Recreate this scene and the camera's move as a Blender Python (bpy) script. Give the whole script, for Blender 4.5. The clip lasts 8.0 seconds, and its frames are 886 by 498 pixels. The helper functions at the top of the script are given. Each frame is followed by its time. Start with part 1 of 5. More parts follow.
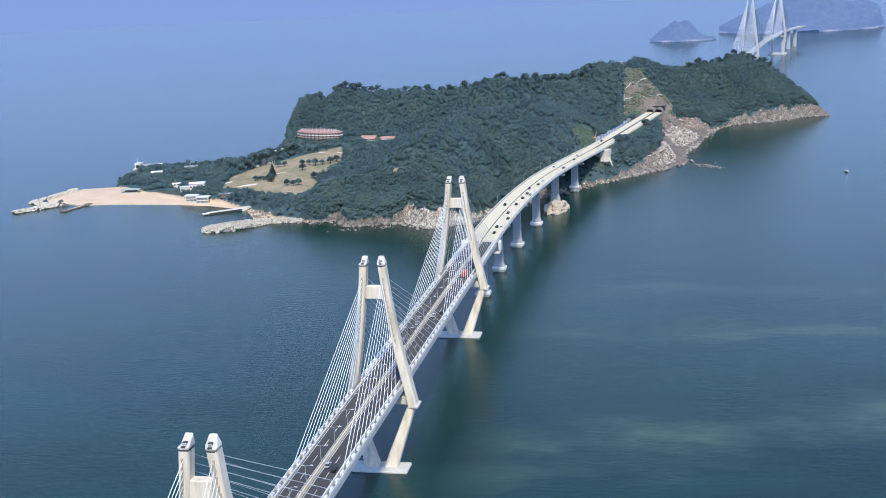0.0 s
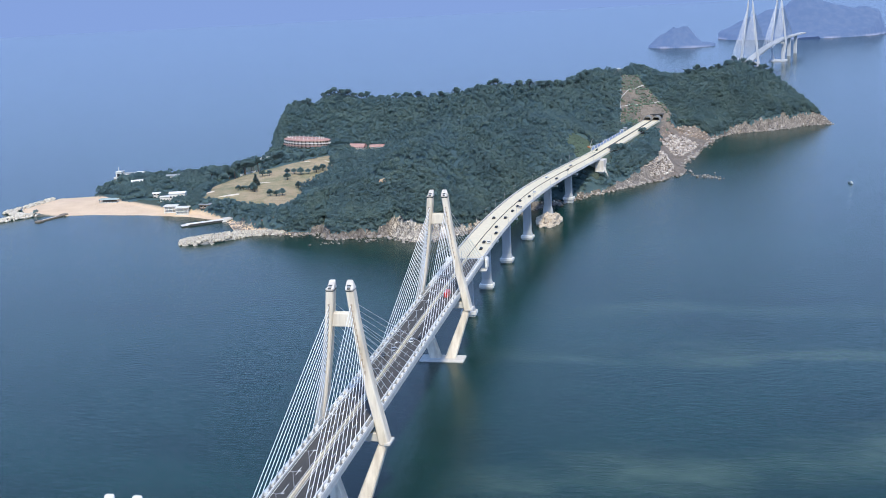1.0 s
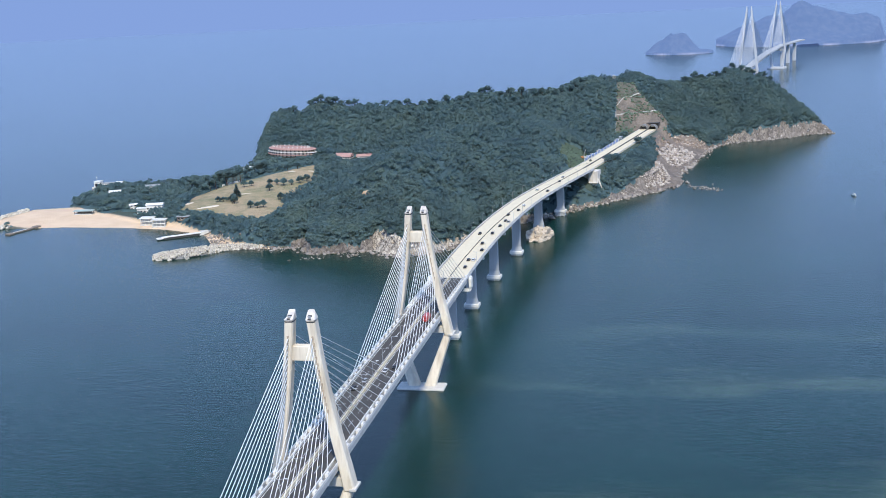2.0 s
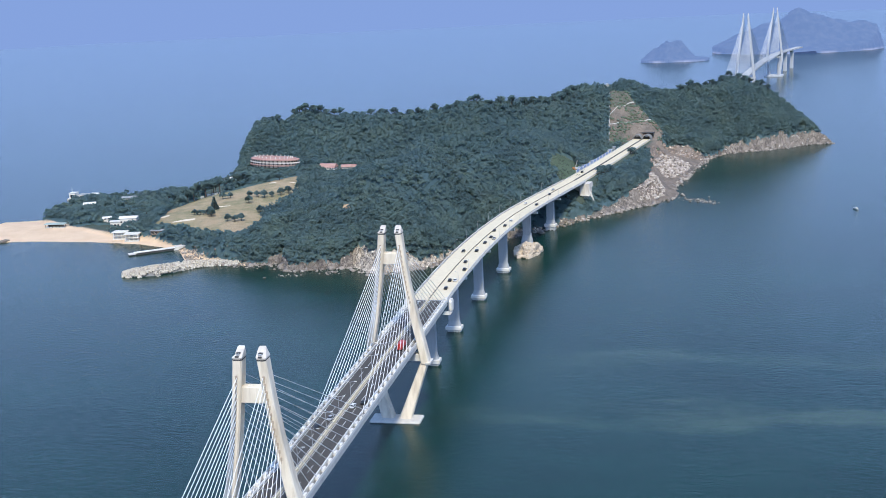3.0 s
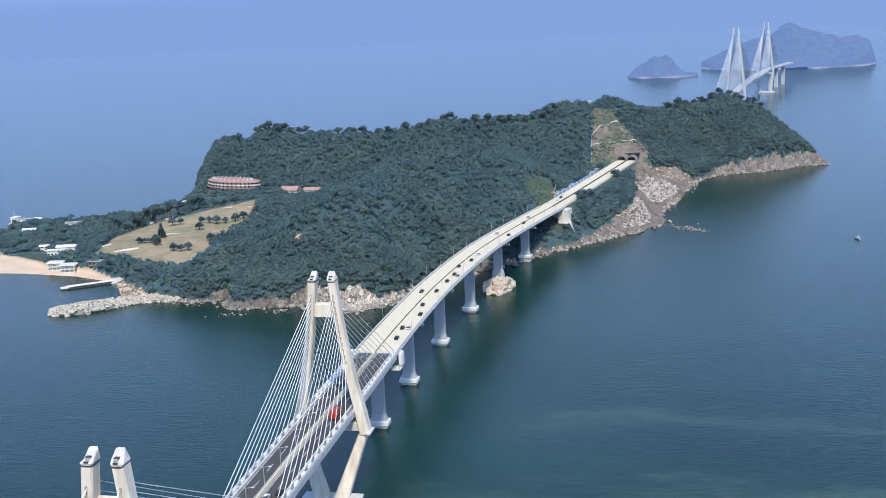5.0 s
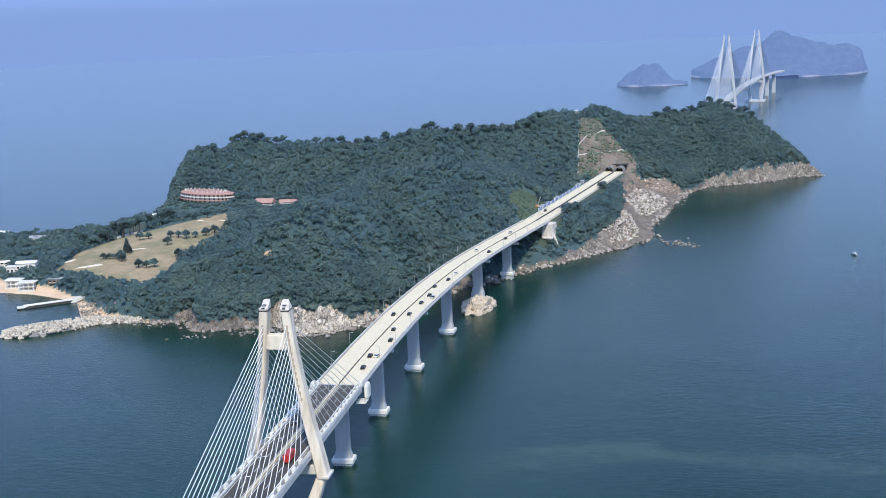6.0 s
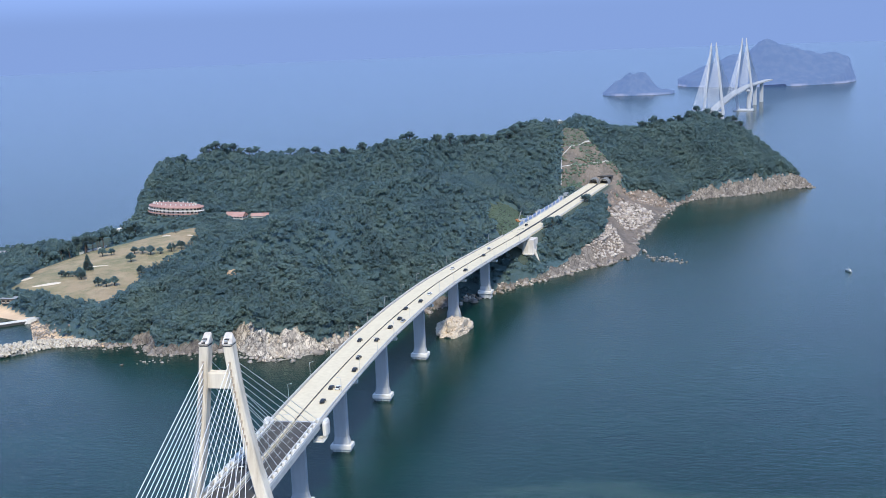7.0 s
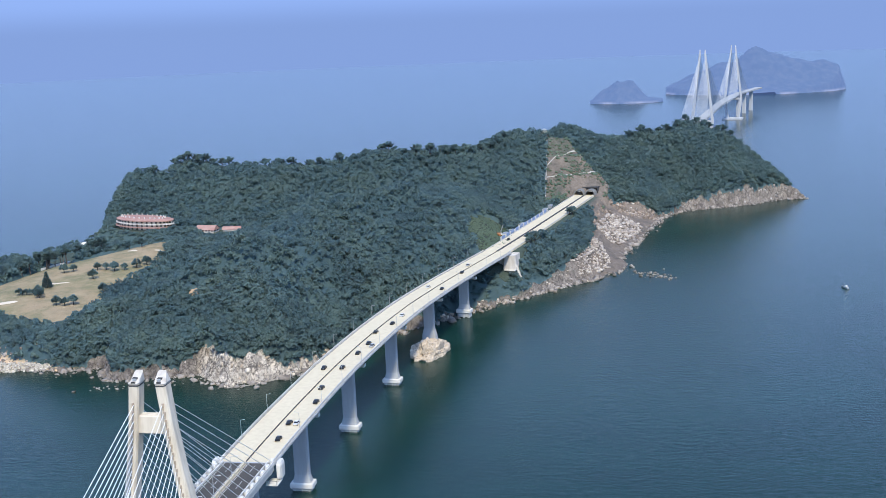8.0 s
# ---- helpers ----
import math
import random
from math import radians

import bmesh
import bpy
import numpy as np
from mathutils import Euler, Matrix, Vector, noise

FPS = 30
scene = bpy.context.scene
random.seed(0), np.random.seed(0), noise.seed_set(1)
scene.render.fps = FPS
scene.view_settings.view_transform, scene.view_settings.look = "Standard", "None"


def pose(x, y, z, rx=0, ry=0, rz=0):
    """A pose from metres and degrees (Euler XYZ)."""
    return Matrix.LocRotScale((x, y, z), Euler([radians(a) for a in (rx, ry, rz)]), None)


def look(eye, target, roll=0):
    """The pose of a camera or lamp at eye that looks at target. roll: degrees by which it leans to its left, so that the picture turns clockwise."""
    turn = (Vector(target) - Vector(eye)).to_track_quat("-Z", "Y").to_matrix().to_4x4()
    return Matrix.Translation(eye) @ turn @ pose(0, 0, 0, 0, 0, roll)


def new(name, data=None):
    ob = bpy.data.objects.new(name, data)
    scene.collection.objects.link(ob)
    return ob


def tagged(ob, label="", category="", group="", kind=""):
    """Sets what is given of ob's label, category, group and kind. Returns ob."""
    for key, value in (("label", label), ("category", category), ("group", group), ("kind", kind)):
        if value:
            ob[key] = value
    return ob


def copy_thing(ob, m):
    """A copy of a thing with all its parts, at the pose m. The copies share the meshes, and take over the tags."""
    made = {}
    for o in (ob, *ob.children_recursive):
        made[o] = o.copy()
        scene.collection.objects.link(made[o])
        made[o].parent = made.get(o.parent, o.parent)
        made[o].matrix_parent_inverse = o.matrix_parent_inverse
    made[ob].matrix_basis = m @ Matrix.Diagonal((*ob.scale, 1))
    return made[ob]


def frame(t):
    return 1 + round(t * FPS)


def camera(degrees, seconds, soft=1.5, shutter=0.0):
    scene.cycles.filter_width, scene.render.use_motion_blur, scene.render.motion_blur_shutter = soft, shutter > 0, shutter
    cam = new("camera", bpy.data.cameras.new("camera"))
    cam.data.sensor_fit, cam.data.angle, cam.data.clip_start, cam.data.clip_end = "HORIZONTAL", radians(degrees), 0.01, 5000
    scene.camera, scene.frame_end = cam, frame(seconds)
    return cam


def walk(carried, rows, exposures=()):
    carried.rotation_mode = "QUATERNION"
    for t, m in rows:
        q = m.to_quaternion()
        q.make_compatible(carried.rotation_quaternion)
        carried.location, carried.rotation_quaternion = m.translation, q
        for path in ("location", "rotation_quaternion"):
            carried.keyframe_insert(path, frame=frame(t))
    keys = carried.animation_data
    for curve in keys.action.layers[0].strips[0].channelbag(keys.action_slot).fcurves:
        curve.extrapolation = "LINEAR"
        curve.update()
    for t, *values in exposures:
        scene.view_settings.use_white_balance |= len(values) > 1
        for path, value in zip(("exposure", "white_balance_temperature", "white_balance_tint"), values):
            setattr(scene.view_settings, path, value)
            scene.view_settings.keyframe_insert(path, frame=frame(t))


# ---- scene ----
cam = camera(42.70, 8.0, soft=0.9)
PATH = [
    (0.0, (121.071, -415.782, 197.120), (100.024, -321.107, 172.758), -3.034),
    (0.5, (121.460, -396.428, 195.433), (100.411, -301.692, 171.311), -2.947),
    (1.0, (121.853, -376.993, 193.845), (100.889, -282.176, 169.965), -2.861),
    (1.5, (122.250, -357.493, 192.343), (101.363, -262.595, 168.717), -2.791),
    (3.0, (123.488, -298.756, 188.229), (103.008, -203.560, 165.463), -2.674),
    (3.5, (123.921, -279.150, 186.948), (103.595, -183.850, 164.479), -2.596),
    (4.0, (124.367, -259.556, 185.693), (104.227, -164.149, 163.512), -2.589),
    (4.5, (124.827, -239.990, 184.449), (104.938, -144.459, 162.578), -2.545),
    (6.0, (126.308, -181.613, 180.671), (107.536, -85.649, 159.731), -2.412),
    (6.5, (126.841, -162.314, 179.355), (108.595, -66.171, 158.771), -2.389),
    (7.0, (127.396, -143.119, 177.990), (109.677, -46.803, 157.759), -2.360),
    (7.5, (127.974, -124.046, 176.565), (110.772, -27.562, 156.693), -2.374),
    (8.0, (128.578, -105.109, 175.065), (111.789, -8.486, 155.515), -2.357),
]
EXPOSURES = [(0.0, 0.33, 6250, 10), (8.0, 0.33, 6250, 10)]
walk(cam, [(t, look(eye, target, roll)) for t, eye, target, roll in PATH], EXPOSURES)

# ---- world and sun ----
SUN_FROM = Vector((0.20, -0.62, 0.76)).normalized()
world = bpy.data.worlds.new("hazy_sky")
scene.world = world
world.use_nodes = True
wn, wl = world.node_tree.nodes, world.node_tree.links
wn.clear()
sky = wn.new("ShaderNodeTexSky")
sky.sky_type = "NISHITA"
sky.sun_disc = False
sky.sun_elevation = math.asin(SUN_FROM.z)
sky.sun_rotation = math.atan2(SUN_FROM.x, SUN_FROM.y)
sky.air_density, sky.dust_density, sky.ozone_density = 1.6, 1.5, 4.0
tint = wn.new("ShaderNodeMix")
tint.data_type, tint.blend_type = "RGBA", "MULTIPLY"
tint.inputs[0].default_value = 1.0
tint.inputs[7].default_value = (0.150, 0.190, 0.255, 1.0)
# summer haze, thickest at the horizon
way = wn.new("ShaderNodeTexCoord")
split = wn.new("ShaderNodeSeparateXYZ")
wl.new(way.outputs["Generated"], split.inputs[0])
rise = wn.new("ShaderNodeValToRGB")
rise.color_ramp.interpolation = "EASE"
for place, shade in ((0.0, (0.195, 0.292, 0.560)), (0.03, (0.245, 0.370, 0.71)), (0.07, (0.325, 0.488, 0.94)), (0.17, (0.51, 0.75, 1.28)), (0.30, (0.45, 0.67, 1.10)), (0.41, (0.075, 0.130, 0.24))):
    stop = rise.color_ramp.elements[0] if place == 0.0 else rise.color_ramp.elements.new(place)
    stop.position, stop.color = place, (*shade, 1.0)
rise.color_ramp.elements.remove(rise.color_ramp.elements[-1])
wl.new(split.outputs[2], rise.inputs[0])
thick = wn.new("ShaderNodeMapRange")
thick.interpolation_type = "SMOOTHSTEP"
thick.inputs[1].default_value, thick.inputs[2].default_value = 0.15, 0.75
thick.inputs[3].default_value, thick.inputs[4].default_value = 1.0, 0.15
wl.new(split.outputs[2], thick.inputs[0])
haze = wn.new("ShaderNodeMix")
haze.data_type = "RGBA"
wl.new(thick.outputs[0], haze.inputs[0])
wl.new(rise.outputs[0], haze.inputs[7])
wbg = wn.new("ShaderNodeBackground")
wbg.inputs[1].default_value = 1.0
wout = wn.new("ShaderNodeOutputWorld")
wl.new(sky.outputs[0], tint.inputs[6])
wl.new(tint.outputs[2], haze.inputs[6])
wl.new(haze.outputs[2], wbg.inputs[0])
wl.new(wbg.outputs[0], wout.inputs[0])

sun_data = bpy.data.lights.new("sun", "SUN")
sun_data.energy, sun_data.angle, sun_data.color = 3.2, radians(5.0), (1.0, 0.88, 0.66)
sun = new("sun", sun_data)
sun.matrix_world = look(SUN_FROM * 900, (0, 0, 0))


PLAN = 0.73  # metres to one unit of the plan in which all places and sizes below are given


# ---- materials ----
class Mat:
    """A small builder for a procedural surface."""

    def __init__(self, name, rough=0.8, metal=0.0, ior=1.45):
        self.m = bpy.data.materials.new(name)
        self.m.use_nodes = True
        self.n, self.l = self.m.node_tree.nodes, self.m.node_tree.links
        self.b = self.n["Principled BSDF"]
        self.b.inputs["Roughness"].default_value = rough
        self.b.inputs["Metallic"].default_value = metal
        self.b.inputs["IOR"].default_value = ior
        self.pos = self.n.new("ShaderNodeNewGeometry").outputs["Position"]

    def scaled(self, sx, sy, sz):
        v = self.n.new("ShaderNodeVectorMath")
        v.operation = "MULTIPLY"
        self.l.new(self.pos, v.inputs[0])
        v.inputs[1].default_value = (sx / PLAN, sy / PLAN, sz / PLAN)
        return v.outputs[0]

    def noise(self, size, detail=4.0, stretch=(1, 1, 1), rough=0.55):
        t = self.n.new("ShaderNodeTexNoise")
        t.inputs["Scale"].default_value = 1.0
        t.inputs["Detail"].default_value = detail
        t.inputs["Roughness"].default_value = rough
        self.l.new(self.scaled(stretch[0] / size, stretch[1] / size, stretch[2] / size), t.inputs["Vector"])
        return t.outputs["Fac"]

    def ramp(self, fac, lo, hi, a=0.0, b=1.0):
        r = self.n.new("ShaderNodeMapRange")
        r.inputs[1].default_value, r.inputs[2].default_value = lo, hi
        r.inputs[3].default_value, r.inputs[4].default_value = a, b
        self.l.new(fac, r.inputs[0])
        return r.outputs[0]

    def mix(self, fac, a, b):
        x = self.n.new("ShaderNodeMix")
        x.data_type = "RGBA"
        for value, slot in ((fac, 0), (a, 6), (b, 7)):
            if isinstance(value, bpy.types.NodeSocket):
                self.l.new(value, x.inputs[slot])
            elif slot == 0:
                x.inputs[0].default_value = value
            else:
                x.inputs[slot].default_value = (*value, 1.0)
        return x.outputs[2]

    def sum(self, op, a, b=0.0):
        x = self.n.new("ShaderNodeMath")
        x.operation = op
        for value, slot in ((a, 0), (b, 1)):
            if isinstance(value, bpy.types.NodeSocket):
                self.l.new(value, x.inputs[slot])
            else:
                x.inputs[slot].default_value = value
        return x.outputs[0]

    def attribute(self, name):
        a = self.n.new("ShaderNodeAttribute")
        a.attribute_name = name
        return a.outputs["Fac"]

    def island(self):
        return self.n.new("ShaderNodeNewGeometry").outputs["Random Per Island"]

    def random(self):
        return self.n.new("ShaderNodeObjectInfo").outputs["Random"]

    def colour(self, c):
        if isinstance(c, bpy.types.NodeSocket):
            self.l.new(c, self.b.inputs["Base Color"])
        else:
            self.b.inputs["Base Color"].default_value = (*c, 1.0)
        return self

    def bump(self, fac, strength, distance):
        k = self.n.new("ShaderNodeBump")
        k.inputs["Strength"].default_value = strength
        k.inputs["Distance"].default_value = distance * PLAN
        self.l.new(fac, k.inputs["Height"])
        self.l.new(k.outputs[0], self.b.inputs["Normal"])
        return self


def plain(name, colour, rough=0.7, metal=0.0, worn=0.25, size=2.0):
    """A paint or cast surface with two scales of grime."""
    k = Mat(name, rough, metal)
    dark = tuple(c * (1 - worn) for c in colour)
    big = k.mix(k.ramp(k.noise(size * 6), 0.35, 0.7), colour, dark)
    k.colour(k.mix(k.ramp(k.noise(size * 0.5), 0.45, 0.8, 0.0, 0.6), big, dark))
    return k.m


def concrete(name, colour, stain):
    k = Mat(name, 0.85)
    streak = k.ramp(k.noise(3.0, 5, (1, 1, 0.12)), 0.42, 0.72)
    big = k.mix(streak, colour, stain)
    k.colour(k.mix(k.ramp(k.noise(14.0, 4), 0.35, 0.75, 0.0, 0.5), big, stain))
    k.bump(k.noise(0.6, 4), 0.3, 0.05)
    return k.m


PYLON = concrete("pylon_concrete", (0.78, 0.71, 0.58), (0.50, 0.43, 0.33))
CAP = concrete("weathered_cap", (0.66, 0.63, 0.58), (0.42, 0.38, 0.32))
PALE = concrete("pale_concrete", (0.60, 0.58, 0.53), (0.48, 0.46, 0.42))
GREY = concrete("pier_concrete", (0.42, 0.43, 0.43), (0.34, 0.35, 0.35))
ROAD_PALE = concrete("unpaved_deck", (0.67, 0.59, 0.42), (0.59, 0.51, 0.355))
WHITE = plain("white_paint", (0.74, 0.72, 0.66), 0.5, 0, 0.18)
CABLE = plain("cable_sheath", (0.80, 0.80, 0.78), 0.45, 0, 0.1)
WALKWAY = concrete("deck_walkway", (0.24, 0.24, 0.235), (0.15, 0.15, 0.145))
STEEL = plain("galvanised_steel", (0.50, 0.52, 0.53), 0.45, 0.4, 0.25)
# DARK: dark strips, and painted shade in gaps, holes and the tunnel
DARK = plain("dark_strip_and_shade", (0.06, 0.06, 0.06), 0.8, 0, 0.3)
LINE = plain("road_line", (0.75, 0.74, 0.70), 0.6, 0, 0.25)
BLUE = plain("blue_sheet", (0.30, 0.40, 0.62), 0.6, 0, 0.25)
BARK = plain("bark", (0.11, 0.088, 0.075), 0.9, 0, 0.35)
TIMBER = plain("old_timber", (0.22, 0.18, 0.14), 0.8, 0, 0.3)
GLASSY = plain("dark_window", (0.03, 0.035, 0.04), 0.12, 0, 0.2)
TYRE = plain("tyre_rubber", (0.02, 0.02, 0.02), 0.85, 0, 0.2)
LAMP = plain("lamp_glass", (0.75, 0.75, 0.72), 0.3, 0, 0.1)

k = Mat("asphalt", 0.88)
k.colour(k.mix(k.ramp(k.noise(40.0, 5, (1.0, 0.15, 1)), 0.35, 0.7), k.mix(k.noise(2.5), (0.040, 0.039, 0.037), (0.065, 0.062, 0.057)), (0.095, 0.085, 0.072)))
ASPHALT = k.m

k = Mat("terracotta_roof", 0.8)
k.colour(k.mix(k.ramp(k.noise(6.0), 0.3, 0.7), (0.33, 0.18, 0.15), (0.43, 0.28, 0.235)))
ROOF_RED = k.m

k = Mat("sea_water", 0.15, 0.0, 1.33)
place = k.n.new("ShaderNodeSeparateXYZ")
k.l.new(k.scaled(1, 1, 1), place.inputs[0])
wisps = k.ramp(k.noise(70.0, 7, (0.45, 1.1, 1.0), 0.66), 0.36, 0.62)
curl = k.ramp(k.noise(55.0, 6, (0.5, 1.0, 1.0), 0.62), 0.0, 1.0, -60.0, 60.0)
drift = 0.0
for x0, x1, y0, slope, half, much in ((20.0, 420.0, 222.0, 0.10, 19.0, 0.75), (30.0, 460.0, -6.0, 0.33, 34.0, 1.0), (60.0, 420.0, 335.0, 0.05, 16.0, 0.4)):
    across = k.sum("SUBTRACT", k.sum("SUBTRACT", place.outputs[1], y0), k.sum("MULTIPLY", place.outputs[0], slope))
    across = k.sum("ABSOLUTE", k.sum("ADD", across, curl))
    ends = k.sum("MULTIPLY", k.ramp(place.outputs[0], x0, x0 + 40.0), k.ramp(place.outputs[0], x1, x1 + 150.0, 1.0, 0.0))
    drift = k.sum("MAXIMUM", drift, k.sum("MULTIPLY", k.sum("MULTIPLY", k.ramp(across, half * 0.3, half * 1.3, much, 0.0), ends), wisps))
fine = k.ramp(k.noise(60.0, 7, (0.5, 1.5, 1.0), 0.68), 0.38, 0.70)
deep = k.mix(fine, (0.0020, 0.0190, 0.0135), (0.0042, 0.031, 0.0225))
deep = k.mix(k.ramp(k.noise(300.0, 4, (0.6, 1.5, 1.0)), 0.42, 0.66, 0.0, 0.5), deep, (0.010, 0.044, 0.036))
k.colour(k.mix(drift, deep, (0.046, 0.080, 0.055)))
k.bump(k.noise(4.5, 7, (0.6, 1.4, 1.0), 0.70), 0.4, 0.8)
SEA = k.m

k = Mat("island_ground", 0.92)
forest_floor = k.mix(k.noise(9.0, 5), (0.045, 0.068, 0.054), (0.07, 0.095, 0.07))
turf = k.mix(k.ramp(k.noise(70.0, 5), 0.42, 0.62), (0.38, 0.29, 0.175), (0.27, 0.235, 0.125))
turf = k.mix(k.ramp(k.noise(24.0, 6, rough=0.65), 0.44, 0.6, 0.0, 0.75), turf, (0.19, 0.19, 0.10))
turf = k.mix(k.ramp(k.noise(11.0, 5), 0.5, 0.72, 0.0, 0.6), turf, (0.44, 0.35, 0.22))
sand = k.mix(k.ramp(k.noise(26.0, 5), 0.35, 0.7), (0.72, 0.545, 0.37), (0.62, 0.45, 0.295))
sand = k.mix(k.ramp(k.noise(5.0, 6, rough=0.7), 0.52, 0.68, 0.0, 0.6), sand, k.mix(k.attribute("stony"), sand, (0.20, 0.16, 0.13)))
crag = k.mix(k.ramp(k.noise(10.0, 7, (1, 1, 0.6), 0.65), 0.36, 0.64), (0.125, 0.108, 0.092), (0.31, 0.272, 0.228))
crag = k.mix(k.ramp(k.noise(4.0, 6, (1.6, 1.6, 0.35), 0.7), 0.54, 0.66), crag, (0.10, 0.085, 0.07))
ground = k.mix(k.attribute("turf"), forest_floor, turf)
crag = k.mix(k.ramp(k.noise(6.0, 6, (1, 1, 0.8), 0.7), 0.35, 0.6, 0.0, 0.9), crag, k.mix(k.attribute("pale"), crag, (0.73, 0.65, 0.53)))
for size, much in ((9.0, 0.9), (3.5, 0.75)):
    vein = k.n.new("ShaderNodeMath")
    vein.operation = "ABSOLUTE"
    k.l.new(k.ramp(k.noise(size, 6, (1.2, 0.8, 0.7), 0.62), 0.0, 1.0, -0.5, 0.5), vein.inputs[0])
    crag = k.mix(k.ramp(vein.outputs[0], 0.0, 0.035, much, 0.0), crag, (0.06, 0.05, 0.045))
earth = k.mix(k.ramp(k.noise(16.0, 6, (1, 1, 0.3), 0.62), 0.38, 0.64), (0.23, 0.185, 0.145), (0.11, 0.095, 0.08))
earth = k.mix(k.ramp(k.noise(5.0, 6, (1.5, 1.5, 0.3), 0.65), 0.52, 0.7, 0.0, 0.7), earth, (0.26, 0.22, 0.18))
ground = k.mix(k.attribute("rock"), ground, k.mix(k.attribute("earth"), crag, earth))
k.colour(k.mix(k.attribute("sand"), ground, sand))
k.bump(k.noise(6.0, 8, (1, 1, 0.6), 0.75), 1.0, 2.2)
GROUND = k.m

k = Mat("broken_rock", 0.9)
stone = k.mix(k.island(), (0.14, 0.12, 0.10), (0.40, 0.36, 0.31))
k.colour(k.mix(k.ramp(k.noise(2.2, 6, rough=0.7), 0.45, 0.75), stone, (0.22, 0.18, 0.15)))
k.bump(k.noise(1.2, 5), 0.5, 0.3)
ROCK = k.m

k = Mat("cliff_rock", 0.9)
along = k.n.new("ShaderNodeSeparateXYZ")
k.l.new(k.pos, along.inputs[0])
grey = k.mix(k.island(), (0.15, 0.13, 0.12), (0.33, 0.30, 0.27))
stone = k.mix(k.ramp(along.outputs[0], -150 * PLAN, -132 * PLAN), grey, k.mix(k.island(), (0.42, 0.33, 0.235), (0.74, 0.66, 0.54)))
stone = k.mix(k.ramp(along.outputs[0], 60 * PLAN, 200 * PLAN), stone, k.mix(k.island(), (0.15, 0.135, 0.125), (0.46, 0.425, 0.39)))
k.colour(k.mix(k.ramp(k.noise(3.0, 6, rough=0.7), 0.5, 0.72), stone, (0.16, 0.135, 0.11)))
k.bump(k.noise(1.5, 5), 0.6, 0.5)
CLIFF = k.m

k = Mat("tipped_rubble", 0.9)
k.colour(k.mix(k.ramp(k.noise(2.0), 0.4, 0.75), k.mix(k.island(), (0.32, 0.27, 0.23), (0.64, 0.57, 0.48)), (0.26, 0.23, 0.20)))
RUBBLE = k.m

k = Mat("bank_rock", 0.9)
k.colour(k.mix(k.ramp(k.noise(3.0, 5), 0.42, 0.7), k.mix(k.island(), (0.20, 0.155, 0.12), (0.40, 0.32, 0.25)), (0.13, 0.105, 0.085)))
k.bump(k.noise(1.5, 5), 0.5, 0.4)
BANK_ROCK = k.m

k = Mat("armour_block", 0.9)
k.colour(k.mix(k.ramp(k.noise(2.0), 0.4, 0.75), k.mix(k.island(), (0.46, 0.41, 0.33), (0.72, 0.66, 0.54)), (0.30, 0.28, 0.25)))
BLOCK = k.m

def foliage(name, low, high, broad, through_leaf, blades=True):
    """Needles or leaves: soft shading, some light passing through."""
    k = Mat(name, 0.65)
    leafy = k.mix(k.island() if blades else k.ramp(k.noise(2.4, 5), 0.35, 0.65), low, high)
    leafy = k.mix(k.ramp(k.attribute("hue"), 0.25, 1.0, 0.0, 0.75), leafy, broad)
    leafy = k.mix(k.ramp(k.noise(60.0, 5), 0.44, 0.66, 0.0, 0.7), leafy, broad)
    leafy = k.mix(k.ramp(k.noise(34.0, 4), 0.46, 0.66, 0.0, 0.65), leafy, tuple(c * 0.72 for c in low))
    k.colour(k.mix(k.ramp(k.noise(13.0, 4), 0.5, 0.72, 0.0, 0.5), leafy, low))
    up = k.n.new("ShaderNodeVectorMath")
    up.operation = "ADD"
    up.inputs[1].default_value = (0.1, -0.35, 0.9)
    if blades:
        facing = k.n.new("ShaderNodeAttribute")
        facing.attribute_name = "facing"
        k.l.new(facing.outputs["Vector"], up.inputs[0])
    else:
        k.l.new(k.n.new("ShaderNodeNewGeometry").outputs["Normal"], up.inputs[0])
    even = k.n.new("ShaderNodeVectorMath")
    even.operation = "NORMALIZE"
    k.l.new(up.outputs[0], even.inputs[0])
    soft = even.outputs[0]
    if not blades:
        twigs = k.n.new("ShaderNodeBump")
        twigs.inputs["Strength"].default_value, twigs.inputs["Distance"].default_value = 1.0, 1.4 * PLAN
        k.l.new(k.noise(2.0, 5, rough=0.7), twigs.inputs["Height"])
        k.l.new(soft, twigs.inputs["Normal"])
        soft = twigs.outputs[0]
    k.l.new(soft, k.b.inputs["Normal"])
    k.b.inputs["Coat Weight"].default_value = 0.15  # waxy needles
    k.b.inputs["Coat Roughness"].default_value = 0.5
    leaf = k.n.new("ShaderNodeBsdfTranslucent")
    leaf.inputs[0].default_value = (*through_leaf, 1.0)
    thin = k.n.new("ShaderNodeMixShader")
    thin.inputs[0].default_value = 0.35
    k.l.new(k.b.outputs[0], thin.inputs[1])
    k.l.new(leaf.outputs[0], thin.inputs[2])
    k.l.new(thin.outputs[0], k.n["Material Output"].inputs[0])
    return k.m


# both pine greens lifted and blued, haze over the wood put into them
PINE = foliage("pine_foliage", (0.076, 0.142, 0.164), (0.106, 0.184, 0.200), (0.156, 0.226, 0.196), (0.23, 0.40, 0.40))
# CANOPY: a darker copy of PINE, shade between the crowns put into it
CANOPY = foliage("shaded_canopy_foliage", (0.068, 0.128, 0.148), (0.092, 0.162, 0.178), (0.118, 0.182, 0.166), (0.21, 0.36, 0.36), False)
BUSH = foliage("leafy_bush", (0.095, 0.150, 0.105), (0.15, 0.215, 0.140), (0.17, 0.215, 0.140), (0.17, 0.25, 0.15), False)

